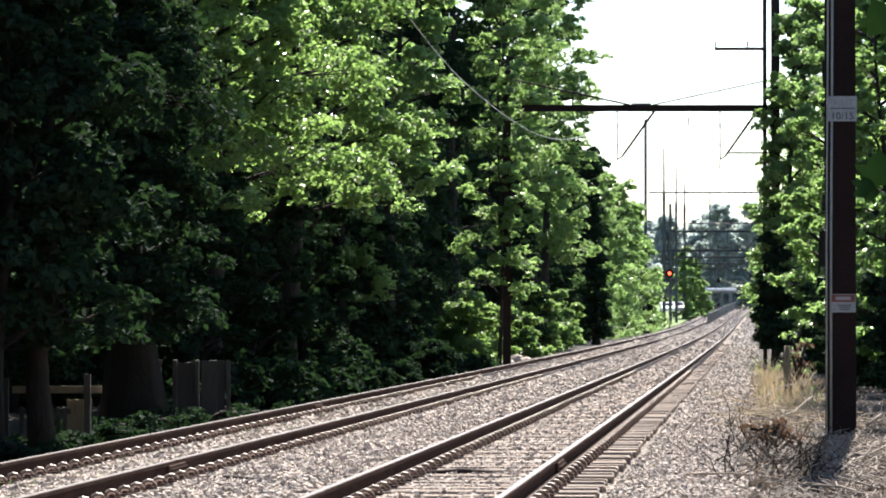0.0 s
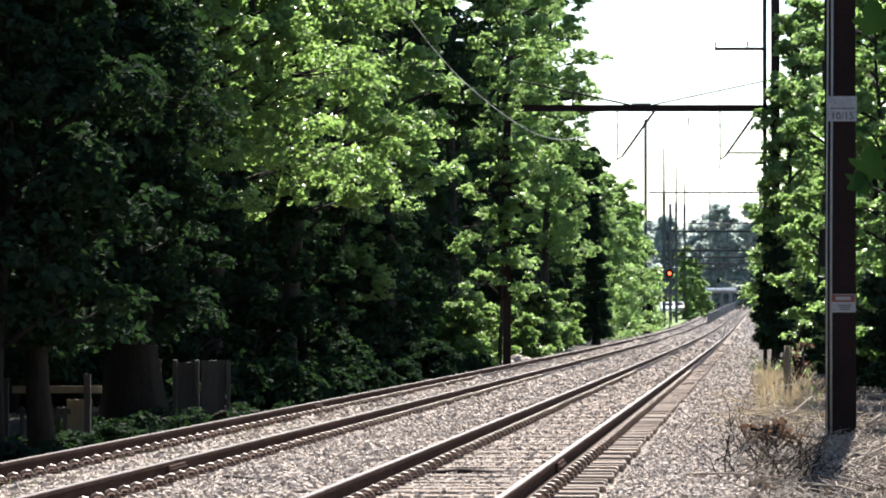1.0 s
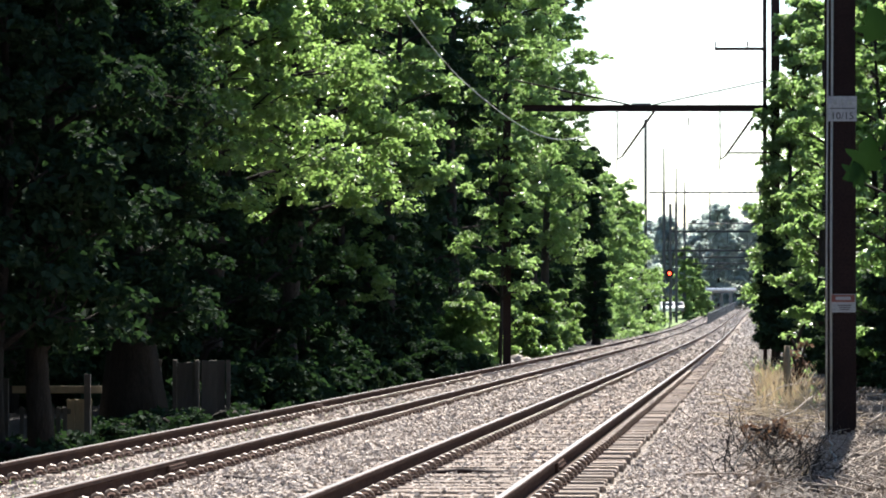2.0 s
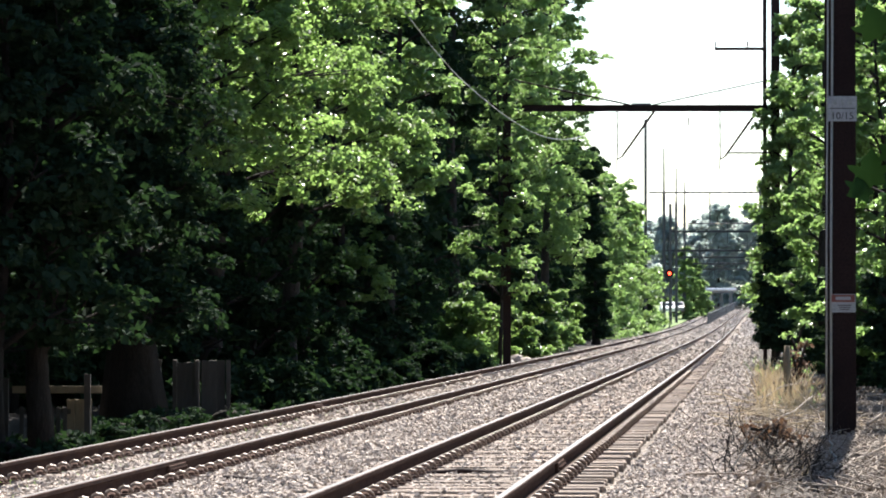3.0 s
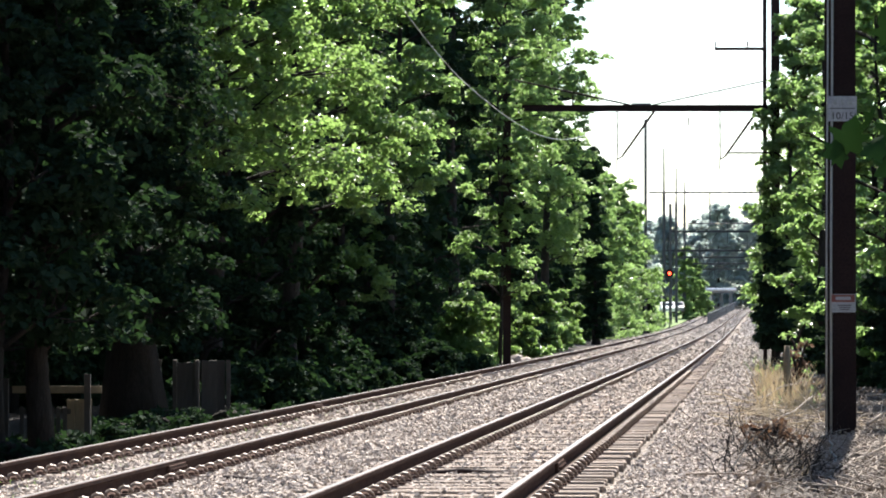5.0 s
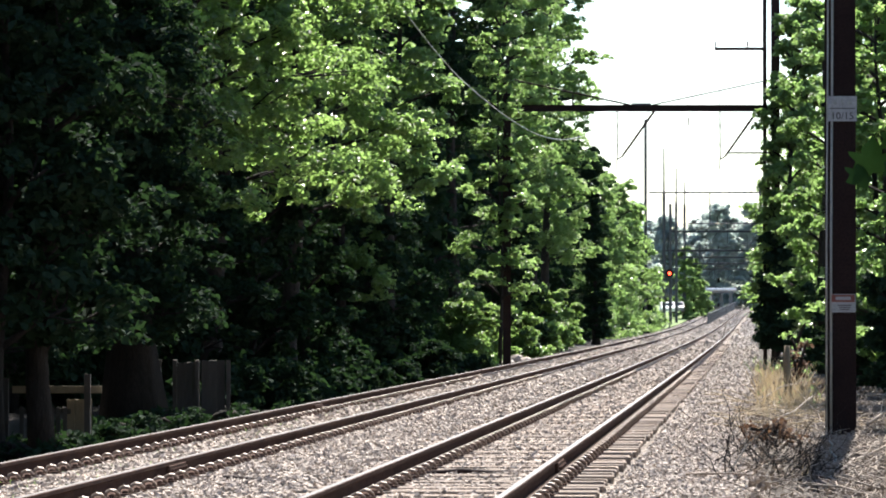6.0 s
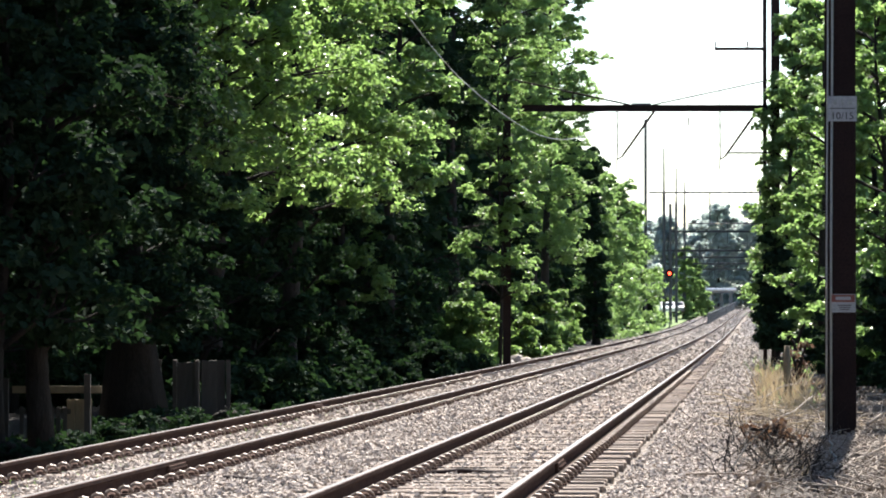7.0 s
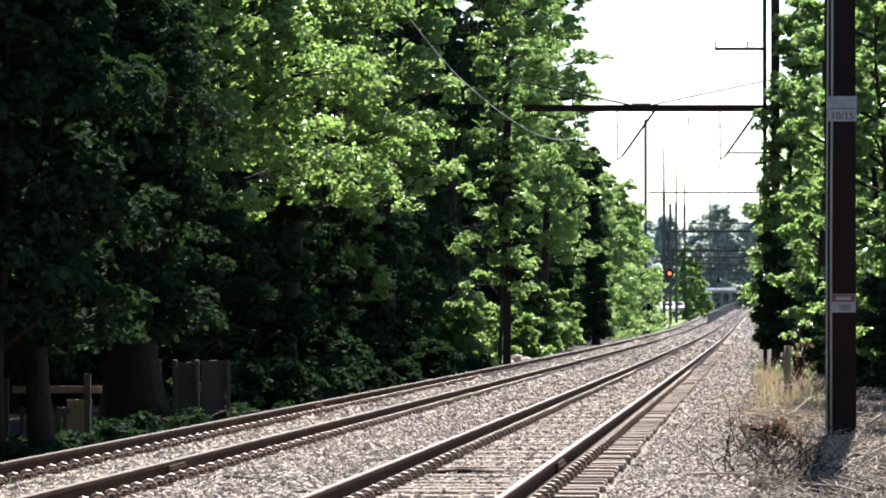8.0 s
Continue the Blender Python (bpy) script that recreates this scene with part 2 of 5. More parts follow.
# ---- ground ----
def build_ground():
    ys = [-60, -30, 0, 8] + [14 + 1.5 * i for i in range(80)] + [136 + 6 * i for i in range(55)] + [470, 520, 600, 750, 1000, 1500, 2500, 4000]
    offs = [-2500, -900, -300, -120, -60, -30, -20, -14, -11, -9, -8, -7.2, -6.6, -6.0, -5.6, -5.2, -4.9, -3.66, -1.8, 0, 1.0, 1.3, 1.6, 2.0, 2.5, 3.0, 3.6, 4.3, 5, 6, 7.5, 9, 12, 16, 22, 30, 60, 120, 300, 900, 2500]
    vs, fs = [], []
    for y in ys:
        for o in offs:
            x = line_x(y) + o
            rough = 0.05 if (o > 2.4 or o < -6.4) and abs(o) < 30 else 0.0
            vs.append((x, y, line_z(y) - bed_drop(o) - 0.03 + rough * noise.noise((x * 0.8, y * 0.8, 0))))
    n = len(offs)
    for i in range(len(ys) - 1):
        for j in range(n - 1):
            fs.append((i * n + j, i * n + j + 1, (i + 1) * n + j + 1, (i + 1) * n + j))
    ob = new("ground", mesh_np("ground", vs, fs, DIRT, smooth=True))
    tagged(ob, "dusty brown soil with dead leaves beside the railway", "ground", kind="structure")
    # ballast bed, slightly proud of the soil
    ys = [-18, -8] + [0 + 0.5 * i for i in range(240)] + [120 + 3 * i for i in range(162)]
    offs = [-5.5, -5.35, -5.2, -5.0, -4.7, -4.3, -3.9, -3.5, -3.1, -2.7, -2.3, -1.83, -1.5, -1.2, -0.9, -0.6, -0.3, 0, 0.3, 0.6, 0.9, 1.2, 1.33, 1.5, 1.7, 1.95, 2.2, 2.45, 2.65, 2.85]
    vs, fs = [], []
    for y in ys:
        for j, o in enumerate(offs):
            x, yy = beside(y, o)
            edge = -0.06 if j in (0, len(offs) - 1) else 0.0
            vs.append((x, yy, line_z(y) - bed_drop(o) + edge + 0.03 * noise.noise((x * 2.6, yy * 2.6, 3.0))))
    n = len(offs)
    for i in range(len(ys) - 1):
        for j in range(n - 1):
            fs.append((i * n + j, i * n + j + 1, (i + 1) * n + j + 1, (i + 1) * n + j))
    ob = new("ballast_bed", mesh_np("ballast_bed", vs, fs, BED, smooth=True))
    tagged(ob, "grey-brown crushed stone ballast under two tracks", "ballast", kind="structure")


STONE_V = np.array([(1, 0, 0), (-1, 0, 0), (0, 1, 0), (0, -1, 0), (0, 0, 1), (0, 0, -1)], dtype=float)
STONE_F = np.array([(0, 2, 4), (2, 1, 4), (1, 3, 4), (3, 0, 4), (2, 0, 5), (1, 2, 5), (3, 1, 5), (0, 3, 5)])


def rand_rot(rng, n):
    q = rng.normal(size=(n, 4))
    q /= np.linalg.norm(q, axis=1)[:, None]
    w, x, y, z = q.T
    return np.stack([np.stack([1 - 2 * (y * y + z * z), 2 * (x * y - z * w), 2 * (x * z + y * w)], 1),
                     np.stack([2 * (x * y + z * w), 1 - 2 * (x * x + z * z), 2 * (y * z - x * w)], 1),
                     np.stack([2 * (x * z - y * w), 2 * (y * z + x * w), 1 - 2 * (x * x + y * y)], 1)], 1)


def build_stones():
    rng = np.random.default_rng(4)
    bands = [(26, 36, 340, 0.028), (36, 48, 260, 0.031), (48, 70, 130, 0.041), (70, 110, 62, 0.054), (110, 170, 26, 0.075), (170, 320, 9, 0.11), (320, 598, 4.5, 0.15)]
    for y0, y1, dens, size in bands:
        n = int((y1 - y0) * 8.3 * dens)
        y = rng.uniform(y0, y1, n)
        o = rng.uniform(-5.35, 2.9, n)
        tie_zone = (np.abs(o) < 1.3)
        keep = ~tie_zone | (rng.random(n) < np.where(o > 0.72, 0.07, 0.38))
        keep &= ~((o > 1.25) & (o < 1.36))
        for g in (GAUGE / 2, -GAUGE / 2, GAUGE / 2 - SPACING, -GAUGE / 2 - SPACING):
            keep &= ~((o > g - 0.10) & (o < g + 0.25))
        keep &= (o < 2.2) | (rng.random(n) < 1.0 - (o - 2.2) * 1.5)
        y, o = y[keep], o[keep]
        n = len(y)
        pos = np.array([(*beside(a, b), line_z(a) - bed_drop(b)) for a, b in zip(y, o)])
        s = size * rng.uniform(0.55, 1.35, n)
        shape = STONE_V[None] * rng.uniform(0.6, 1.25, (n, 6, 1)) + rng.normal(scale=0.16, size=(n, 6, 3))
        v = np.einsum("nij,nkj->nki", rand_rot(rng, n), shape) * s[:, None, None]
        v[:, :, 2] *= 0.8
        pos[:, 2] += s * rng.uniform(-0.1, 0.7, n)
        v += pos[:, None]
        f = STONE_F[None] + (np.arange(n) * 6)[:, None, None]
        ob = new("ballast_stones", mesh_np("ballast_stones", v.reshape(-1, 3), f.reshape(-1, 3), BALLAST))
        tagged(ob, "loose grey and tan crushed ballast stones", "ballast stones", kind="stuff")


# ---- tracks ----
RAIL_PROFILE = [(-0.07, 0), (0.07, 0), (0.07, 0.012), (0.012, 0.03), (0.011, 0.115), (0.036, 0.128), (0.036, 0.158), (0.028, 0.165), (-0.028, 0.165), (-0.036, 0.158), (-0.036, 0.128), (-0.011, 0.115), (-0.012, 0.03), (-0.07, 0.012)]


def rail_mesh(off, y0=-18.0, y1=598.0):
    ys, y = [], y0
    while y < y1:
        ys.append(y)
        y += 1.0 if y < 120 else 4.0
    vs, fs, ix = [], [], []
    n = len(RAIL_PROFILE)
    for y in ys:
        for px, pz in RAIL_PROFILE:
            x, yy = beside(y, off + px)
            vs.append((x, yy, line_z(y) - RAIL_H + pz))
    for i in range(len(ys) - 1):
        for k in range(n):
            k2 = (k + 1) % n
            fs.append((i * n + k, i * n + k2, (i + 1) * n + k2, (i + 1) * n + k))
            ix.append(1 if k == 7 else 0)
    return mesh_np("rail", vs, fs, [RAIL, HEAD], ix)


def clip_mesh():
    """A bent spring clip with its shoulder and plate edge."""
    pts = [(0.04, -0.02, 0.0), (0.05, -0.03, 0.04), (0.085, -0.03, 0.058), (0.125, -0.02, 0.05), (0.15, 0.01, 0.02), (0.15, 0.04, -0.01)]
    v, f = tube(pts, [0.015] * len(pts), 6)
    bm = bmesh.new()
    box(bm, (0.07, 0, -0.008), (0.20, 0.19, 0.014))
    box(bm, (0.09, 0.03, 0.005), (0.05, 0.08, 0.035), bevel=0.01)
    for face in bm.faces:
        face.material_index = 1
    bm.verts.ensure_lookup_table()
    vv = [bm.verts.new(p) for p in v]
    for q in f:
        bm.faces.new([vv[i] for i in q])
    return bm_mesh("rail_clip", bm, [CLIP, RAIL])


def tie_meshes():
    out = []
    rng = random.Random(7)
    for k in range(4):
        bm = bmesh.new()
        box(bm, (0, 0, -0.085), (2.6 + rng.uniform(-0.04, 0.06), 0.22, 0.17), bevel=0.012)
        for v in bm.verts:
            v.co += Vector((rng.uniform(-0.01, 0.01), rng.uniform(-0.01, 0.01), rng.uniform(-0.006, 0.006)))
        out.append(bm_mesh("tie", bm, TIE))
    return out


def build_track(side, ties, clip):
    off = -SPACING * side
    base = thing("railway_track", (0, 0, 0), "railway track with rusty rails on weathered wooden ties", "railway track", "two railway tracks")
    rails = [child("rail", rail_mesh(off + g), base) for g in (GAUGE / 2, -GAUGE / 2)]
    rng = random.Random(11 + side)
    step = (0.60, 0.555)[side]
    y, i = 2.0, 0
    far_clips = []
    while i < 298:
        x, yy = beside(y, off)
        ob = child("tie", ties[rng.randrange(4)], base, (x, yy, line_z(y) - RAIL_H - 0.006 + rng.uniform(-0.012, 0.006)), -math.atan(line_dx(y)) + rng.uniform(-0.015, 0.015))
        for r, g in zip(rails, (GAUGE / 2, -GAUGE / 2)):
            if i < 145:
                cx, cy = beside(y, off + g + 0.05)
                child("rail_clip", clip, r, (cx, cy, line_z(y) - RAIL_H + 0.012), -math.atan(line_dx(y)))
            else:
                far_clips.append((beside(y, off + g + 0.10), line_z(y) - RAIL_H))
        y += step + rng.uniform(-0.03, 0.03)
        i += 1
    vs, fs = [], []
    for (x, yy), z in far_clips:
        n = len(vs)
        for a, b, c in ((-.07, -.09, 0), (.07, -.09, 0), (.07, .09, 0), (-.07, .09, 0), (-.05, -.05, .06), (.05, -.05, .05), (.05, .05, .05), (-.05, .05, .06)):
            vs.append((x + a, yy + b, z + c))
        fs += [tuple(n + k for k in q) for q in ((4, 5, 6, 7), (0, 1, 5, 4), (1, 2, 6, 5), (2, 3, 7, 6), (3, 0, 4, 7))]
    child("rail_clips", mesh_np("rail_clips", vs, fs, CLIP), base, kind="stuff")
    # bolted joints
    for k, y in (((0, 32.0),) if side == 0 else ((0, 31.0), (1, 52.0))):
        g = (GAUGE / 2, -GAUGE / 2)[k]
        bm = bmesh.new()
        for sgn in (1, -1):
            box(bm, (sgn * 0.03, 0, 0.078), (0.036, 0.9, 0.10), bevel=0.008)
            for j in range(6):
                rod(bm, (sgn * 0.045, -0.36 + 0.144 * j, 0.078), (sgn * 0.075, -0.36 + 0.144 * j, 0.078), 0.02, seg=6)
        box(bm, (0, 0, 0.158), (0.074, 0.03, 0.016))
        jx, jy = beside(y, off + g)
        child("joint_bar", bm_mesh("joint_bar", bm, RAIL), rails[k], (jx, jy, line_z(y) - RAIL_H), -math.atan(line_dx(y)), "bolted steel joint bar")
    return base, rails


# ---- poles and gantries of the overhead line ----
def h_column(bm, x, y, z0, z1, w, d):
    """Rolled steel column: two flanges and a web, one closed profile."""
    t = w * 0.08
    ring = [(-w / 2, -d / 2), (w / 2, -d / 2), (w / 2, -d / 2 + t), (t / 2, -d / 2 + t), (t / 2, d / 2 - t), (w / 2, d / 2 - t),
            (w / 2, d / 2), (-w / 2, d / 2), (-w / 2, d / 2 - t), (-t / 2, d / 2 - t), (-t / 2, -d / 2 + t), (-w / 2, -d / 2 + t)]
    lo = [bm.verts.new((x + px, y + py, z0)) for px, py in ring]
    hi = [bm.verts.new((x + px, y + py, z1)) for px, py in ring]
    for i in range(12):
        j = (i + 1) % 12
        bm.faces.new((lo[i], lo[j], hi[j], hi[i]))
    bm.faces.new(hi)
    bm.faces.new(lo[::-1])


def insulator(bm, a, b, n=4, r=0.07):
    a, b = Vector(a), Vector(b)
    rod(bm, a, b, 0.024, seg=6)
    for i in range(n):
        p = a.lerp(b, (i + 0.7) / (n + 0.4))
        q = a.lerp(b, (i + 1.0) / (n + 0.4))
        rod(bm, p, q, r, r * 0.45, seg=8)


def build_near_pole():
    x, y = 5.86, 47.5
    z = ground_z(x, y)
    base = thing("catenary_pole", (x, y, z - 0.15), "dark brown steel catenary pole with number board and warning sign", "pole")
    bm = bmesh.new()
    h_column(bm, 0, 0, 0, 17.0, 0.41, 0.40)
    part("column", bm, POLE, base)
    bm = bmesh.new()
    box(bm, (0, 0, 0.1), (0.7, 0.7, 0.24), bevel=0.03)
    part("footing", bm, BED, base, "concrete footing sunk in the soil")
    # two conduits down the track side
    for dx, r in ((-0.235, 0.016), (-0.17, 0.02)):
        me = tubes_mesh("conduit", [([(dx, -0.225, 0.15), (dx + 0.005, -0.225, 3.0), (dx + 0.03, -0.225, 6.0), (dx + 0.055, -0.225, 16.0)], [r] * 4)], CABLE, 6)
        child("conduit", me, base, label="thin pale cable fixed to the pole")
    zb = 0.15 - z
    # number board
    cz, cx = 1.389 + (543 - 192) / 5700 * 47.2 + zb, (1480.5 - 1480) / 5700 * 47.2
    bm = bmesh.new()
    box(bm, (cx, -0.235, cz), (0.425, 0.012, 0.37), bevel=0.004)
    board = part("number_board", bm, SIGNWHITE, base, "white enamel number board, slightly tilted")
    for tx, tz, sz, s in ((0, -0.155, 0.15, "10/15"), ):
        cu = bpy.data.curves.new("digits", 'FONT')
        cu.body, cu.size, cu.align_x, cu.extrude = s, sz, 'CENTER', 0.001
        tob = new("digits", cu)
        dg = bpy.context.evaluated_depsgraph_get()
        me = bpy.data.meshes.new_from_object(tob.evaluated_get(dg))
        bpy.data.objects.remove(tob)
        me.materials.clear()
        me.materials.append(INK)
        o = child("digits", me, board, (cx + tx, -0.243, cz + tz), label="black painted number")
        o.rotation_euler = (radians(90), 0, 0)
    bm = bmesh.new()
    box(bm, (cx, -0.243, cz + 0.005), (0.36, 0.003, 0.012))
    part("rule", bm, INK, board)
    for i, w in enumerate((0.06, 0.04, 0.07)):
        bm = bmesh.new()
        box(bm, (cx - 0.11 + 0.11 * i, -0.243, cz + 0.095), (w, 0.003, 0.07))
        part("faded_mark", bm, CABLE, board)
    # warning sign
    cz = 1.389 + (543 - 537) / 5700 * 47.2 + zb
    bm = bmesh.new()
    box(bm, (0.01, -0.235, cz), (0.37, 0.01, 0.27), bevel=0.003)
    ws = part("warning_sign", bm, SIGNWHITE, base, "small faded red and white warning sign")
    bm = bmesh.new()
    box(bm, (0.01, -0.243, cz + 0.072), (0.34, 0.003, 0.11))
    part("red_panel", bm, RED, ws)
    bm = bmesh.new()
    box(bm, (0.01, -0.246, cz + 0.072), (0.22, 0.003, 0.045))
    part("letter_bar", bm, SIGNWHITE, ws)
    for i in range(3):
        bm = bmesh.new()
        box(bm, (0.03, -0.243, cz - 0.03 - 0.03 * i), (0.2 - 0.03 * i, 0.003, 0.012))
        part("letter_bar", bm, INK, ws)


def build_gantry(y, left_off, right_off, beam_z, top_l, top_r, first=False, pole_w=0.28, pipe=False, mast_z=99.0, jumpers=False):
    """Two columns and a beam over both tracks, with droppers, brackets and insulators."""
    steel = POLE if first else GANTRY
    xr, yr = beside(y, right_off)
    xl, yl = beside(y, left_off)
    zr = ground_z(xr, yr)
    base = thing("catenary_gantry", (xl, y, zr), "steel catenary gantry spanning both railway tracks", "gantry", "gantries along the line")
    w = xr - xl
    xs1, xs2 = 7.48 - xl, 11.12 - xl
    bz = line_z(y) + beam_z - zr
    for x, top, nm in ((0, top_l, "column"), (w, top_r, "column")):
        bm = bmesh.new()
        thick = min(top, mast_z - zr)
        h_column(bm, x, 0, -0.3, thick, pole_w, pole_w)
        part(nm, bm, steel, base)
        if thick < top:
            bm = bmesh.new()
            rod(bm, (x, 0, thick - 0.1), (x, 0, top), pole_w * 0.36, pole_w * 0.26, seg=8)
            part("mast", bm, steel, base, "slim mast on top of the column")
    if not pipe:
        bm = bmesh.new()
        hb = 0.21
        for zz in (-hb / 2, hb / 2):
            box(bm, (w / 2, -0.14, bz + zz), (w, 0.22, 0.02))
        box(bm, (w / 2, -0.14, bz), (w, 0.014, hb))
        part("beam", bm, steel, base)
        # upper tie rods, highest at the columns
        mid = w * 0.5
        runs = [([(0, -0.1, bz + 1.05), (mid - 0.4, -0.1, bz + 0.12)], [0.034, 0.034]), ([(mid + 0.4, -0.1, bz + 0.12), (w, -0.1, bz + 1.05)], [0.026, 0.026])]
        for r in runs:
            child("tie_rod", tubes_mesh("tie_rod", [r], steel, 5), base)
        for x in (w * 0.245, w * 0.79):
            bm = bmesh.new()
            rod(bm, (x, -0.1, bz + 0.1), (x, -0.1, bz + (0.5 if x < mid else 0.63)), 0.03 if x < mid else 0.018)
            part("strut", bm, steel, base)
        bm = bmesh.new()
        box(bm, (mid, -0.1, bz + 0.14), (0.7, 0.12, 0.08), bevel=0.01)
        part("clamp", bm, STEEL, base)
        # steady arms and hangers, one set a track
        for x in ((xs1, xs2) if first else (mid + 0.25, w - 0.12)):
            bm = bmesh.new()
            rod(bm, (x, -0.1, bz - 0.1), (x - 1.15, -0.1, bz - 1.72), 0.045, 0.038)
            rod(bm, (x - 1.15, -0.1, bz - 1.72), (x - 1.32, -0.1, bz - 1.8), 0.025)
            rod(bm, (x - 1.32, -0.1, bz - 1.74), (x - 1.33, -0.1, bz - 2.2), 0.022)
            part("steady_arm", bm, steel, base)
            bm = bmesh.new()
            insulator(bm, (x - 1.32, -0.1, bz - 0.1), (x - 1.31, -0.1, bz - 1.74), 2, 0.04)
            part("hanger", bm, steel, base)
    if first:
        # slim post beside the column with a feeder arm
        bm = bmesh.new()
        box(bm, (w - 0.37, 0.1, top_r / 2), (0.13, 0.13, top_r))
        part("riser_post", bm, steel, base)
        az = bz + 2.12
        bm = bmesh.new()
        box(bm, (w - 1.25, 0.1, az), (1.78, 0.11, 0.10))
        part("feeder_arm", bm, steel, base)
        for x in (w - 2.12, w - 0.98):
            bm = bmesh.new()
            insulator(bm, (x, 0.1, az + 0.05), (x, 0.1, az + 0.28), 2, 0.06)
            part("insulator", bm, PORCELAIN, base)
        bm = bmesh.new()
        rod(bm, (w - 0.2, -0.1, bz - 1.58), (xs2 - 1.0, -0.1, bz - 1.58), 0.032)
        part("registration_pipe", bm, steel, base)
        bm = bmesh.new()
        insulator(bm, (xs1 + 1.2, -0.14, bz - 0.3), (xs1 + 1.2, -0.14, bz - 0.62), 3, 0.05)
        part("insulator", bm, PORCELAIN, base)
    elif pipe:
        bm = bmesh.new()
        rod(bm, (0.3, 0, bz), (w + 0.1, 0, bz), 0.08)
        part("cross_pipe", bm, steel, base)
        for i in range(5):
            bm = bmesh.new()
            x = w * (0.16 + 0.19 * i)
            insulator(bm, (x, 0, bz - 0.18), (x, 0, bz + 0.2), 2, 0.15)
            part("insulator", bm, PORCELAIN, base)
        bm = bmesh.new()
        rod(bm, (w * 0.56, 0, bz), (w * 0.56, 0, bz - 2.6), 0.055)
        part("dropper", bm, steel, base)
    elif jumpers:
        for x in (w * 0.16, w * 0.45, w * 0.9):
            child("jumper_cable", tubes_mesh("jumper_cable", [(smooth_pts([(x, -0.1, bz + 0.2), (x + 0.12, -0.1, bz - 0.7), (x - 0.2, -0.1, bz - 1.5), (x - 0.9, -0.1, bz - 1.9)], 4), [0.035] * 13)], CABLE, 5), base, label="pale drooping jumper cable")
    return base


def cable(name, pts, r, mat, label):
    ob = new(name, tubes_mesh(name, [(pts, [r] * len(pts))], mat, 6))
    return tagged(ob, label, "cable")


def smooth_pts(pts, n=6):
    out = []
    P = [Vector(p) for p in pts]
    for i in range(len(P) - 1):
        a, b, c, d = P[max(i - 1, 0)], P[i], P[i + 1], P[min(i + 2, len(P) - 1)]
        for k in range(n):
            t = k / n
            out.append(0.5 * ((2 * b) + (c - a) * t + (2 * a - 5 * b + 4 * c - d) * t * t + (3 * b - a - 3 * c + d) * t ** 3))
    out.append(P[-1])
    return [tuple(p) for p in out]


# ---- foliage ----
SWAYING = []      # (branch, size of swing in degrees, phase)


def leaf_arrays(rng, centres, outward, size, droop=0.35):
    """Folded pointed leaves at the centres, facing up and outward."""
    n = len(centres)
    nrm = outward * 0.5 + rng.normal(scale=0.68, size=(n, 3)) + np.array([0, 0, 0.75])
    nrm /= np.linalg.norm(nrm, axis=1)[:, None]
    tip = outward * 0.6 + rng.normal(scale=0.8, size=(n, 3)) - np.array([0, 0, droop])
    tip -= nrm * np.sum(tip * nrm, axis=1)[:, None]
    tip /= np.linalg.norm(tip, axis=1)[:, None] + 1e-9
    side = np.cross(tip, nrm)
    s = (size * rng.uniform(0.6, 1.3, n))[:, None]
    w = s * rng.uniform(0.30, 0.42, n)[:, None]
    b = centres - tip * s * 0.5
    k = b + tip * s * 0.42 + nrm * s * 0.10
    v = np.stack([b, k + side * w, b + tip * s - nrm * s * 0.08, k - side * w], axis=1)
    faces = np.array([(0, 2, 1), (0, 3, 2)])[None] + (np.arange(n) * 4)[:, None, None]
    return v.reshape(-1, 3), faces.reshape(-1, 3)


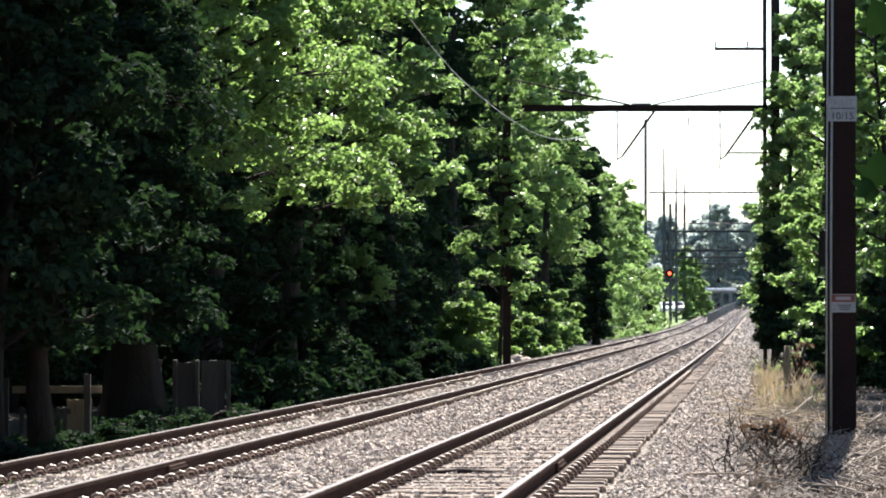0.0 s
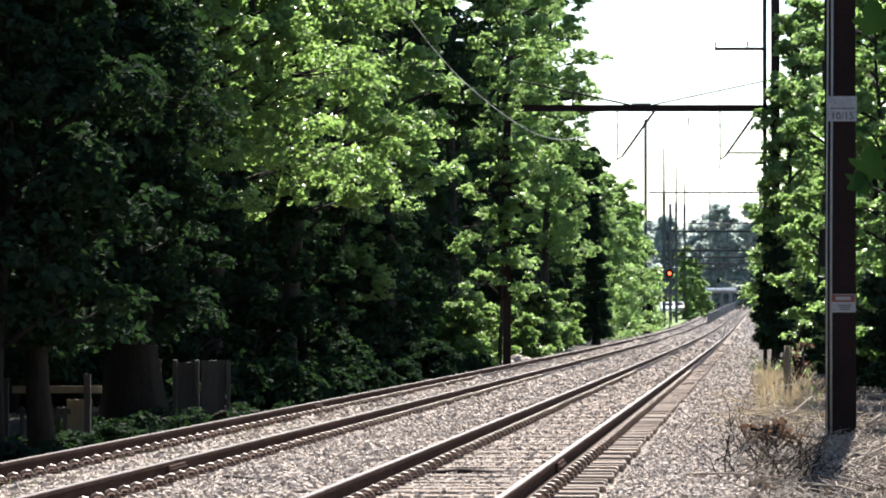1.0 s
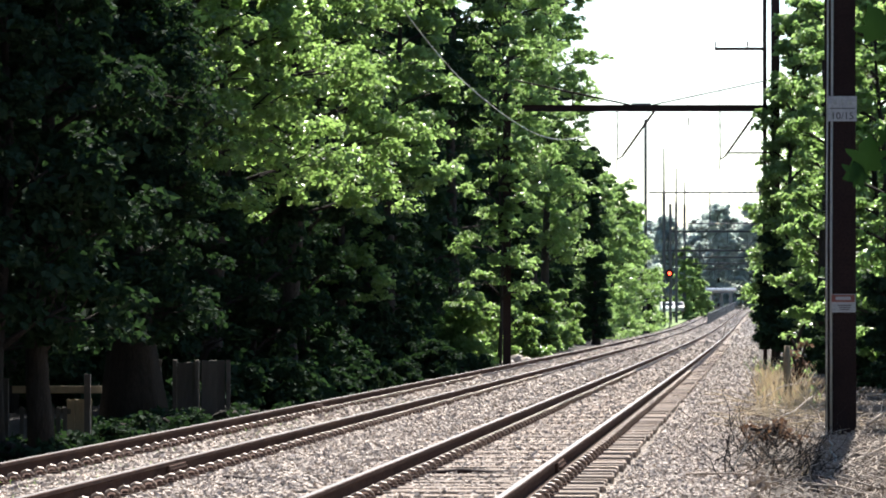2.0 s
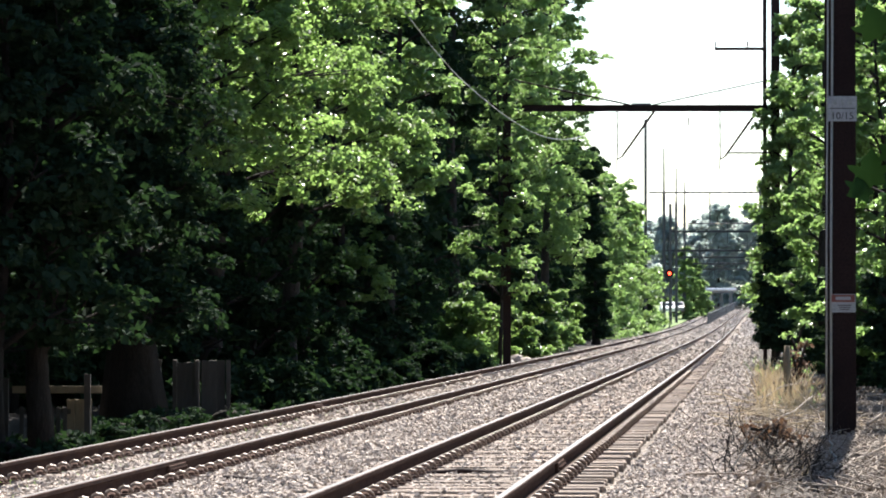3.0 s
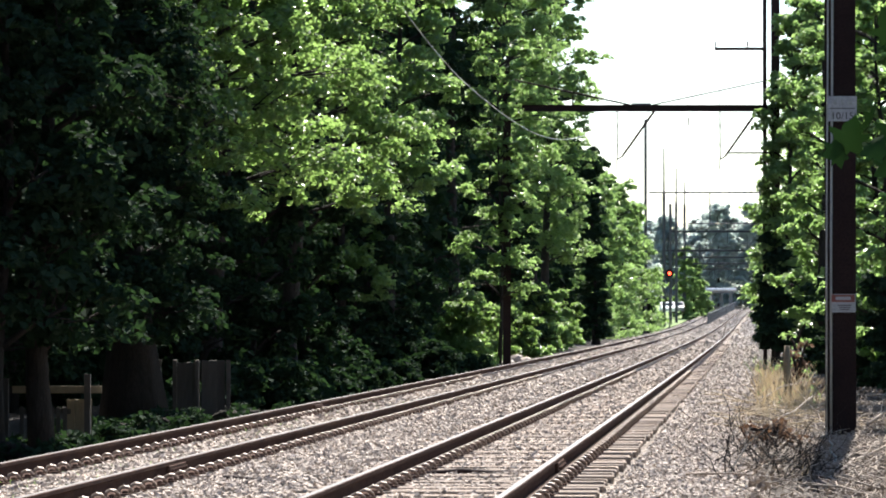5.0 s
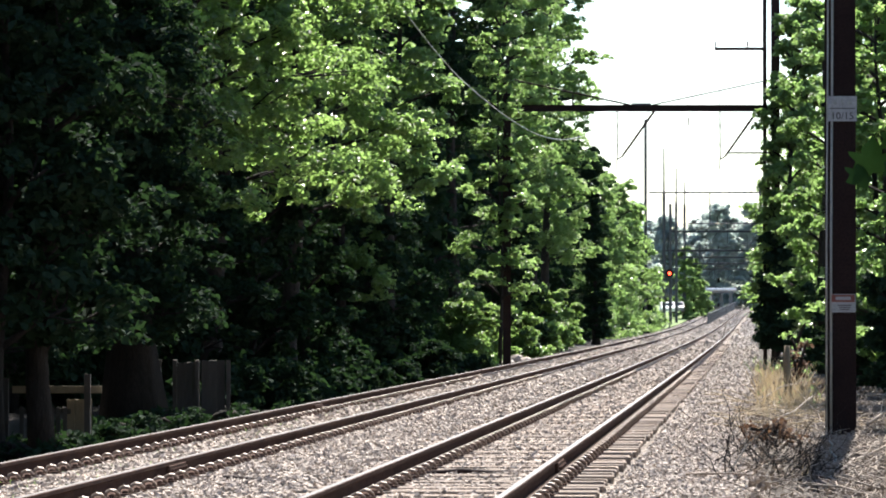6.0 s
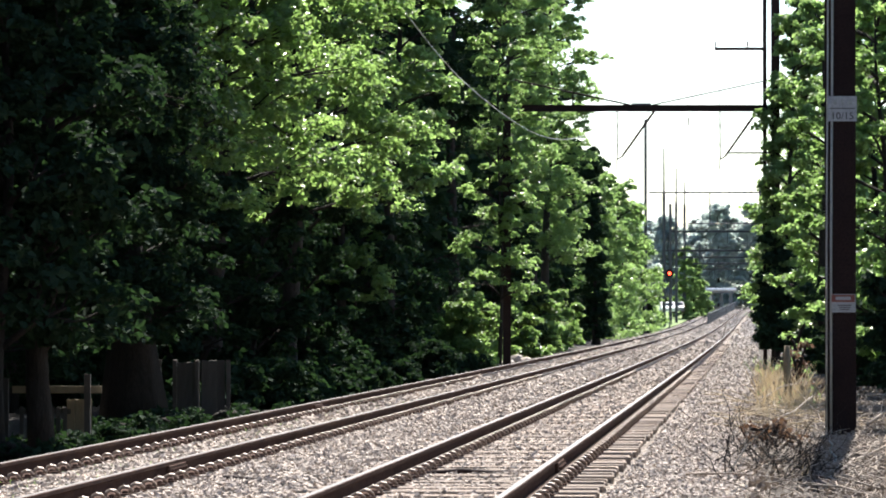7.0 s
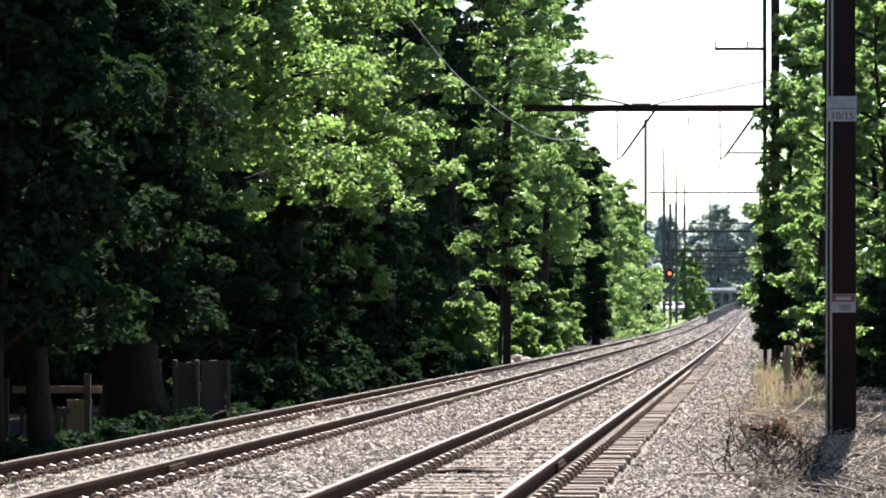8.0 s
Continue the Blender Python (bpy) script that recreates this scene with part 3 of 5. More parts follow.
def leafy_branch(rng, parent, origin, centre, radius, n_twigs, per_twig, size, mat, spread=0.22, swing=0.8, name="leafy_branch", limb=True):
    """A bough: a limb from origin (in the parent's space) to centre with leaf sprays in an ellipsoid round centre."""
    c = np.array(centre) - np.array(origin)
    R = np.array(radius)
    # overlapping drooping domes of leaves, open below, so that each shades what hangs under it
    total = n_twigs * per_twig
    n_tufts = max(6, total // (72 if size < 0.5 else 16))
    d = rng.normal(size=(n_tufts, 3)) + np.array([0, 0, 0.25])
    d /= np.linalg.norm(d, axis=1)[:, None]
    rr = rng.uniform(0.45, 1.05, n_tufts)
    tw = c + d * R * rr[:, None]
    k = rng.integers(0, n_tufts, total)
    sc = (0.17 * R.mean() + 0.11) * rng.uniform(0.6, 1.35, n_tufts)[k]
    ph = rng.uniform(0, 6.28, total)
    ct = 1 - rng.uniform(0.0, 1.05, total)
    st = np.sqrt(np.clip(1 - ct * ct, 0, 1))
    off = np.stack([st * np.cos(ph), st * np.sin(ph), ct], axis=1)
    lobe = 1 + 0.32 * np.sin(3 * ph + rng.uniform(0, 6.28, n_tufts)[k]) * st
    reach = lobe * rng.uniform(0.82, 1.08, total) * np.where(rng.random(total) < 0.08, 1.5, 1.0)
    pts = tw[k] + off * np.array([1, 1, 0.62]) * (sc * reach)[:, None]
    pts[:, 2] -= 0.35 * sc * st ** 2
    d = d[k] * 0.3 + off * 0.8
    n_twigs = n_tufts
    v, f = leaf_arrays(rng, pts, d, size)
    ob = child(name, mesh_np(name, v, f, mat), parent, tuple(origin), kind="stuff")
    if limb and swing:
        runs = [([(0, 0, 0), tuple(c * 0.5 + np.array([0, 0, 0.06])), tuple(c)], [0.05, 0.035, 0.02])]
        for i in range(min(5, n_twigs)):
            runs.append(([tuple(c * rng.uniform(0.3, 0.9)), tuple((c + tw[i]) / 2), tuple(tw[i])], [0.018, 0.012, 0.006]))
        child("limb", tubes_mesh("limb", runs, BARK, 4), ob)
    if swing:
        SWAYING.append((ob, tuple(origin), swing, rng.uniform(0, 6.28)))
    return ob


def tree(name, x, y, height, crown, low, n_boughs, n_twigs, per_twig, size, mat, label, seed, trunk_r=0.22, bough_r=1.5, spread=0.25, swing=0.9, shape=0.75, coarse=9.0, group="line of trees beside the railway", category="tree", lean=None, flare=1.6):
    """crown: radius; low: height where the boughs begin; shape: how much narrower the top is; coarse: height from which the foliage is fewer, larger sprays."""
    rng = np.random.default_rng(seed)
    z = ground_z(x, y) - 0.1
    if swing and y < 100:
        size, per_twig = size * 1.3, max(8, int(per_twig * 0.74))
    base = thing(name, (x, y, z), label, category, group)
    lean = rng.normal(scale=0.12, size=2) if lean is None else lean
    hs = np.linspace(0, 1, 9)
    pts = [(lean[0] * h * 3 + 0.08 * math.sin(h * 9 + seed), lean[1] * h * 3, h * height * 0.9) for h in hs]
    rad = [trunk_r * (flare, 1.05, 1.0)[min(i, 2)] * (1 - 0.85 * h) for i, h in enumerate(hs)]
    wood = [(pts, rad)]
    for i in range(n_boughs):
        h = low + (height - low) * ((i + rng.uniform(0.1, 0.9)) / n_boughs)
        k = (h - low) / max(0.1, height - low)
        env = crown * (1 - shape * k ** 1.8) * (0.75 + 0.25 * min(1, k * 4))
        a = i * 2.399963 + rng.uniform(-0.4, 0.4)
        r = env * rng.uniform(0.45, 0.85)
        f = min(h / (height * 0.9), 0.98)
        c = (r * math.cos(a) + lean[0] * f * 3, r * math.sin(a) + lean[1] * f * 3, h)
        o = (lean[0] * f * 3, lean[1] * f * 3, max(0.3, h - 0.5))
        br = bough_r * (1 - 0.45 * k) * rng.uniform(0.8, 1.2)
        if h - br > coarse:
            leafy_branch(rng, base, o, c, (br, br, br * 0.8), n_twigs, max(6, per_twig // 4), max(0.44, size * 3.2), mat, spread * 1.3, 0.0)
        else:
            leafy_branch(rng, base, o, c, (br, br, br * 0.6), n_twigs, per_twig, size, mat, spread, swing)
        if not swing or h - br > coarse:
            wood.append(([o, tuple((Vector(o) + Vector(c)) / 2 + Vector((0, 0, 0.1))), c], [0.06, 0.04, 0.02]))
    child("trunk", tubes_mesh("trunk", wood, BARK, 8), base)
    return base


def left_x(y, off):
    return line_x(y) - SPACING - off


def build_trees():
    dark = "tall leafy tree in deep shade beside the track"
    lit = "tall broadleaf tree with sunlit boughs beside the track"
    pale = "tall light green tree lit from behind beside the track"

    def L(y, off, *a, **k):
        return tree("tree", left_x(y, off), y, *a, coarse=1.5 + 0.0953 * y + 1.5, **k)
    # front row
    L(40, 6.4, 14, 3.4, 0.9, 26, 60, 34, 0.105, LEAF_SHADED, dark, 1, 0.30, 1.6, shape=0.3, lean=(0.35, 0.0))
    L(47.5, 6.8, 14, 3.6, 1.3, 26, 60, 30, 0.11, LEAF_SHADED, dark, 2, 0.3, 1.6, shape=0.3, lean=(0.3, 0.0))
    old = L(54.4, 4.15, 15, 1.6, 1.9, 34, 60, 28, 0.11, LEAF_SHADED, "tall tree with a flared trunk in deep shade", 32, 0.40, 1.1, shape=0.1, lean=(-0.25, 0.0))
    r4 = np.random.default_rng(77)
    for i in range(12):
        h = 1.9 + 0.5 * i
        leafy_branch(r4, old, (-0.05 * h, -0.2, h + 0.5), (r4.uniform(-0.9, 0.9), r4.uniform(-1.5, -0.9), h), (0.9, 0.7, 0.7), 40, 30, 0.14, LEAF_SHADED)
    L(59, 7.4, 14, 2.6, 1.2, 26, 60, 28, 0.13, LEAF_SHADED, dark, 30, 0.24, 1.6, shape=0.3, lean=(0.25, 0.0))
    L(63.5, 5.0, 10.0, 1.5, 4.0, 18, 60, 18, 0.10, LEAF, lit, 39, 0.18, 1.0, shape=0.3, lean=(0.1, 0.0))
    L(67, 4.9, 10.4, 2.9, 5.0, 22, 66, 26, 0.105, LEAF, lit, 3, 0.24, 1.25, shape=0.45, lean=(0.1, 0.0))
    L(75, 4.5, 11.4, 3.0, 4.5, 25, 66, 26, 0.105, LEAF, lit, 4, 0.24, 1.2, shape=0.45, lean=(0.1, 0.0))
    L(80, 6.6, 9.0, 2.2, 1.0, 18, 60, 28, 0.14, LEAF_SHADED, dark, 36, 0.2, 1.3)
    L(89, 6.0, 10.5, 2.2, 1.0, 20, 60, 28, 0.14, LEAF_SHADED, dark, 37, 0.2, 1.3)
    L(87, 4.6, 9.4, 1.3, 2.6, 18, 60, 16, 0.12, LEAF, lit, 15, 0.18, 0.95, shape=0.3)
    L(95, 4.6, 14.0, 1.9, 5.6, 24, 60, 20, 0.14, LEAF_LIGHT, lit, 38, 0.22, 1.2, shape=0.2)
    L(94, 8.2, 15, 3.2, 0.3, 24, 60, 28, 0.14, LEAF_SHADED, dark, 5, 0.22, 1.6)
    L(105, 7.4, 16, 3.2, 0.3, 24, 60, 28, 0.14, LEAF_SHADED, dark, 6, 0.22, 1.5)
    # tall crowns, mostly above the view, added to shade the recess before them
    L(112, 8.2, 20, 3.0, 6.0, 30, 60, 30, 0.16, LEAF_SHADED, "tall dense tree shading the trees before it", 7, 0.26, 1.7, shape=0.3)
    L(121, 7.2, 22, 2.5, 8.0, 30, 60, 30, 0.17, LEAF_SHADED, "tall dense tree shading the trees before it", 19, 0.28, 1.5, shape=0.3)
    L(130, 5.8, 24, 2.3, 10.0, 28, 60, 26, 0.18, LEAF_SHADED, "tall dense tree shading the trees before it", 20, 0.28, 1.6, shape=0.2)
    L(124, 8.0, 15, 3.0, 0.4, 22, 56, 28, 0.15, LEAF_SHADED, dark, 27, 0.22, 1.6)
    L(140, 7.6, 15, 3.2, 0.4, 22, 56, 28, 0.16, LEAF_SHADED, dark, 17, 0.22, 1.7)
    L(160, 6.4, 23, 2.8, 8.5, 36, 64, 20, 0.17, LEAF_LIGHT, pale, 8, 0.26, 1.5, shape=0.15, lean=(0.2, 0.0))
    L(177, 5.2, 24, 2.9, 5.0, 46, 60, 22, 0.18, LEAF_LIGHT, pale, 9, 0.26, 1.5, shape=0.1, lean=(0.15, 0.0))
    L(158, 6.4, 9.5, 2.5, 0.5, 22, 60, 24, 0.18, LEAF_SHADED, dark, 21, 0.2, 1.5)
    tree("tree", left_x(188, 6.5), 188, 25, 1.9, 6.0, 30, 40, 18, 0.32, LEAF_LIGHT, pale, 553, 0.24, 1.5, 0.5, 0.0, shape=0.25, coarse=99, group="wood behind the trees")
    for y, off, sd in ((190, 8.8, 551), (199, 7.6, 552)):
        tree("tree", left_x(y, off), y, 26, 2.6, 1.0, 30, 40, 14, 0.42, LEAF_SHADED, "tall shaded tree behind a lighter one", sd, 0.26, 1.9, 0.5, 0.0, shape=0.3, coarse=99, group="wood behind the trees")
    L(203, 3.6, 12.4, 0.8, 0.5, 24, 60, 26, 0.18, LEAF_SHADED, "narrow dark tree standing between lighter ones", 10, 0.2, 0.85, shape=0.9)
    L(212, 6.2, 13, 2.8, 0.5, 24, 56, 24, 0.20, LEAF_SHADED, dark, 33, 0.22, 1.7)
    L(222, 5.2, 12.6, 2.9, 0.5, 24, 56, 16, 0.21, LEAF_LIGHT, lit, 11, 0.22, 1.7)
    L(238, 5.2, 12.2, 3.1, 0.5, 22, 56, 16, 0.22, LEAF_LIGHT, lit, 12, 0.22, 1.8)
    L(256, 5.2, 12, 3.4, 0.5, 22, 56, 16, 0.23, LEAF_LIGHT, lit, 13, 0.22, 1.9)
    L(276, 5.2, 11.5, 3.4, 0.5, 20, 56, 16, 0.25, LEAF_LIGHT, lit, 14, 0.22, 1.9)
    L(296, 5.4, 10.5, 3.4, 0.5, 20, 56, 16, 0.26, LEAF_LIGHT, lit, 16, 0.22, 1.9)
    L(314, 5.6, 9.5, 3.2, 0.5, 18, 56, 16, 0.27, LEAF, lit, 18, 0.22, 1.9)
    tree("bush", left_x(288, 3.7), 288, 3.6, 0.5, 0.1, 10, 46, 22, 0.2, LEAF_SHADED, "dark rounded bush at the foot of lighter trees", 341, 0.06, 0.7, shape=0.3, coarse=99, group="bushes under the trees", category="bush")
    # slim trunks before the yard fence
    for x, y, r, sd in ((-5.31, 42.5, 0.17, 34), (-5.62, 41.0, 0.10, 35)):
        tree("tree", x, y, 9, 1.3, 1.9, 20, 50, 26, 0.12, LEAF_SHADED, "tall tree with a slim trunk before the fence", sd, r, 0.9, shape=0.2, coarse=5.5, lean=(0.02, 0.0), flare=1.15)
    # vines on the left gantry column
    x, _ = beside(114, -SPACING - 2.45)
    tree("climbing_vine", x - 0.25, 113.6, 17, 1.0, 2.6, 36, 60, 9, 0.15, LEAF_LIGHT, "climbing vine with sunlit leaves on the gantry column", 31, 0.06, 0.85, shape=0.2, coarse=14, lean=(0.0, 0.0), category="vine", group="climbing vines")
    # bushes at the foot of the trees
    rng = random.Random(8)
    for i in range(11):
        y = 104 + i * 8.0 + rng.uniform(-2, 2)
        tree("bush", left_x(y, 4.4 + rng.uniform(-0.4, 0.7)), y, rng.uniform(1.8, 3.4), 1.1, 0.15, 8, 46, 22, 0.17, LEAF_SHADED if y < 112 else LEAF, "low leafy bush under the trees" if y < 112 else "low leafy bush with sunlit tips under the trees", 330 + i, 0.05, 0.75, shape=0.3, coarse=99, group="bushes under the trees", category="bush")
    # low dark leaves added to stand in for shade on the soil
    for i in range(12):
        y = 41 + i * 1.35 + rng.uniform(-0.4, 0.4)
        tree("bush", left_x(y, 3.1 + rng.uniform(-0.2, 0.5)), y, rng.uniform(0.18, 0.36), 0.6, 0.02, 6, 24, 10, 0.08, LEAF_SHADED, "low dark leaves added to darken shaded soil beside the ballast", 420 + i, 0.02, 0.4, shape=0.3, coarse=99, group="bushes under the trees", category="bush")
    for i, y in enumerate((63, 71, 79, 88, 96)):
        L(y, 4.9 - 0.1 * i, 4.6, 1.5, 0.5, 14, 46, 20, 0.14, LEAF_SHADED, "young leafy tree under the taller crowns", 380 + i, 0.07, 0.9, shape=0.3)
    # dark undergrowth added so that the shaded ground doesn't show pale
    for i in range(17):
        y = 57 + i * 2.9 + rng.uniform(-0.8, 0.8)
        tree("bush", left_x(y, 3.3 + rng.uniform(-0.2, 0.6)), y, rng.uniform(0.5, 1.1), 0.7, 0.05, 7, 36, 14, 0.13, LEAF_SHADED, "low dark leafy undergrowth added over shaded ground beside the ballast", 390 + i, 0.03, 0.5, shape=0.3, coarse=99, group="bushes under the trees", category="bush")
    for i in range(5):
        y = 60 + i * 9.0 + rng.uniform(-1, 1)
        tree("bush", left_x(y, 6.6 + rng.uniform(-0.3, 0.6)), y, rng.uniform(1.2, 2.4), 0.9, 0.1, 8, 42, 18, 0.14, LEAF_SHADED, "dark leafy bush in deep shade", 360 + i, 0.04, 0.6, shape=0.3, coarse=99, group="bushes under the trees", category="bush")
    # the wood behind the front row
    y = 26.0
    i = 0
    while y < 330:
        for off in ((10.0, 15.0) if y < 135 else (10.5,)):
            tree("tree", left_x(y, off + rng.uniform(-1, 1)), y + rng.uniform(-3, 3), rng.uniform(15, 18), 4.2, 0.3, 20, 40, 7, 0.64, LEAF_SHADED, "shaded tree of the wood by the track, much of it unseen", 100 + i, 0.26, 2.4, 0.5, 0.0, shape=0.5, coarse=99, group="wood behind the trees")
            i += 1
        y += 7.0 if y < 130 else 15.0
    # unseen trees added round the standpoint to block sky light and deepen the shade
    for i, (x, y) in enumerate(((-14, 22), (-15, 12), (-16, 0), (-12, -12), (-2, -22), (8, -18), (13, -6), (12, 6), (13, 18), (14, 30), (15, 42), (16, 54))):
        tree("tree", x, y, 14 + (i % 3), 4.4, 1.0, 18, 36, 8, 0.62, LEAF_SHADED, "shaded tree of the wood by the track, much of it unseen", 400 + i, 0.28, 2.6, 0.5, 0.0, shape=0.5, coarse=99, group="wood behind the trees")

    # right-hand side of the line
    def Rt(nm, y, off, *a, **k):
        return tree(nm, line_x(y) + off, y, *a, coarse=1.5 + 0.0953 * y + 1.5, **k)
    vine = "column of climbing vines and leaves beside the track"
    Rt("climbing_vine", 113.2, 3.75, 13, 1.1, 2.4, 30, 60, 12, 0.15, LEAF_LIGHT, vine, 20, 0.12, 0.8, shape=0.5, category="vine", lean=(0.1, 0.0))
    Rt("climbing_vine", 112.6, 3.5, 4.6, 0.55, 0.8, 15, 60, 24, 0.16, LEAF_SHADED, "dark ivy wrapped round the gantry column", 27, 0.1, 0.55, shape=0.2, category="vine", lean=(0.0, 0.0))
    Rt("climbing_vine", 113.4, 3.3, 10.0, 0.5, 1.0, 20, 40, 9, 0.15, LEAF_LIGHT, "climbing vine hiding the gantry column", 534, 0.05, 0.55, shape=0.3, category="vine", lean=(0.0, 0.0))
    Rt("bush", 103, 4.9, 12.5, 1.5, 0.8, 24, 60, 12, 0.17, LEAF_LIGHT, "tall sunlit leafy bush behind the pole", 21, 0.2, 1.0, shape=0.3, category="bush")
    Rt("bush", 86, 6.4, 11, 2.0, 0.4, 26, 60, 14, 0.15, LEAF_LIGHT, "tall sunlit leafy bush behind the pole", 22, 0.15, 1.1, shape=0.3, category="bush")
    Rt("bush", 72, 7.6, 9.5, 2.0, 1.5, 22, 60, 16, 0.14, LEAF, "tall sunlit leafy bush behind the pole", 23, 0.15, 1.1, shape=0.3, category="bush")
    Rt("tree", 135, 6.2, 12, 2.4, 0.8, 22, 55, 24, 0.2, LEAF, lit, 28, 0.22, 1.4)
    Rt("tree", 165, 6.0, 12, 2.6, 0.8, 20, 55, 22, 0.2, LEAF, lit, 24, 0.22, 1.6)
    Rt("tree", 215, 6.0, 12, 3.2, 0.8, 20, 55, 22, 0.24, LEAF, lit, 25, 0.22, 1.9)
    Rt("tree", 280, 6.2, 12, 3.6, 0.8, 20, 55, 20, 0.28, LEAF_LIGHT, lit, 26, 0.22, 2.2)
    Rt("tree", 350, 7.0, 13, 4.2, 0.8, 20, 55, 20, 0.32, LEAF_LIGHT, lit, 29, 0.22, 2.4)
    for i, (y, off) in enumerate(((78, 6.2), (70, 6.5), (88, 5.6), (96, 5.0))):
        Rt("bush", y, off, 2.4 + 0.3 * (i % 2), 0.9, 0.15, 10, 46, 20, 0.12, LEAF_SHADED, "low dark leafy bush behind the pole", 540 + i, 0.04, 0.6, shape=0.3, category="bush")
    # crowns added above and beside the view to cast shade on the brush
    Rt("tree", 83, 8.2, 19, 3.2, 11.6, 18, 50, 20, 0.3, LEAF_SHADED, "tall tree leaning over the brush beside the pole", 523, 0.2, 1.6, shape=0.3)
    Rt("tree", 70, 7.6, 17, 3.2, 9.8, 14, 50, 20, 0.3, LEAF_SHADED, "tall tree leaning over the brush beside the pole", 522, 0.2, 1.6, shape=0.3)
    Rt("tree", 58, 8.6, 16, 3.8, 8.4, 28, 50, 20, 0.3, LEAF_SHADED, "tall tree leaning over the brush beside the pole", 520, 0.22, 1.7, shape=0.3)
    Rt("tree", 44, 8.7, 16, 3.0, 8.4, 16, 50, 20, 0.3, LEAF_SHADED, "tall tree leaning over the brush beside the pole", 521, 0.22, 1.7, shape=0.3)
    for y, off, h, c, sd in ((126, 7.5, 15, 2.0, 551), (142, 8.2, 17.5, 2.0, 552), (150, 5.9, 16.5, 1.0, 553), (160, 9.0, 20, 2.4, 554)):
        Rt("tree", y, off, h, c, 0.5, 30, 50, 22, 0.26, LEAF, "tall leafy tree behind the brush beside the line", sd, 0.2, 1.3, shape=0.2)
    for i in range(7):
        y = 80 + 16 * i
        tree("tree", line_x(y) + 12 + (i % 2) * 3, y, 12.5, 3.6, 0.4, 16, 34, 12, 0.40, LEAF_SHADED, "shaded tree of the wood by the track, much of it unseen", 160 + i, 0.26, 2.2, 0.5, 0.0, coarse=99, group="wood behind the trees")
    # distant wood beyond the station
    rng = random.Random(5)
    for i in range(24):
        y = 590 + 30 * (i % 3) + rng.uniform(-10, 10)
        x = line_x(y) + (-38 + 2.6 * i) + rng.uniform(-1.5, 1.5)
        tree("tree", x, y, rng.uniform(15.5, 20.5), 4.2, 0.8, 16, 70, 11, 0.76, LEAF_HAZED, "distant leafy tree beyond the station", 40 + i, 0.3, 3.0, 0.5, 0.0, shape=0.5, coarse=99, group="distant trees")
    # lighter trees on the bank before the station
    for x, y, h, c, sd in ((31.6, 425, 9.5, 1.6, 560), (34.2, 440, 8.5, 1.4, 561), (36.6, 462, 5.5, 1.3, 562), (38.8, 480, 3.6, 1.0, 563)):
        tree("tree", x, y, h, c, 0.5, 16, 50, 18, 0.34, LEAF_LIGHT, "light green tree on the bank by the station", sd, 0.15, 1.2, 0.3, 0.0, shape=0.5, coarse=99, group="trees on the bank")


# ---- yard fences under the trees ----
def plank_mesh(w, d, h, seed):
    rng = random.Random(seed)
    bm = bmesh.new()
    box(bm, (0, 0, h / 2), (w, d, h), bevel=0.004)
    for v in bm.verts:
        v.co += Vector((rng.uniform(-.004, .004), rng.uniform(-.003, .003), rng.uniform(-.01, .01)))
    return bm


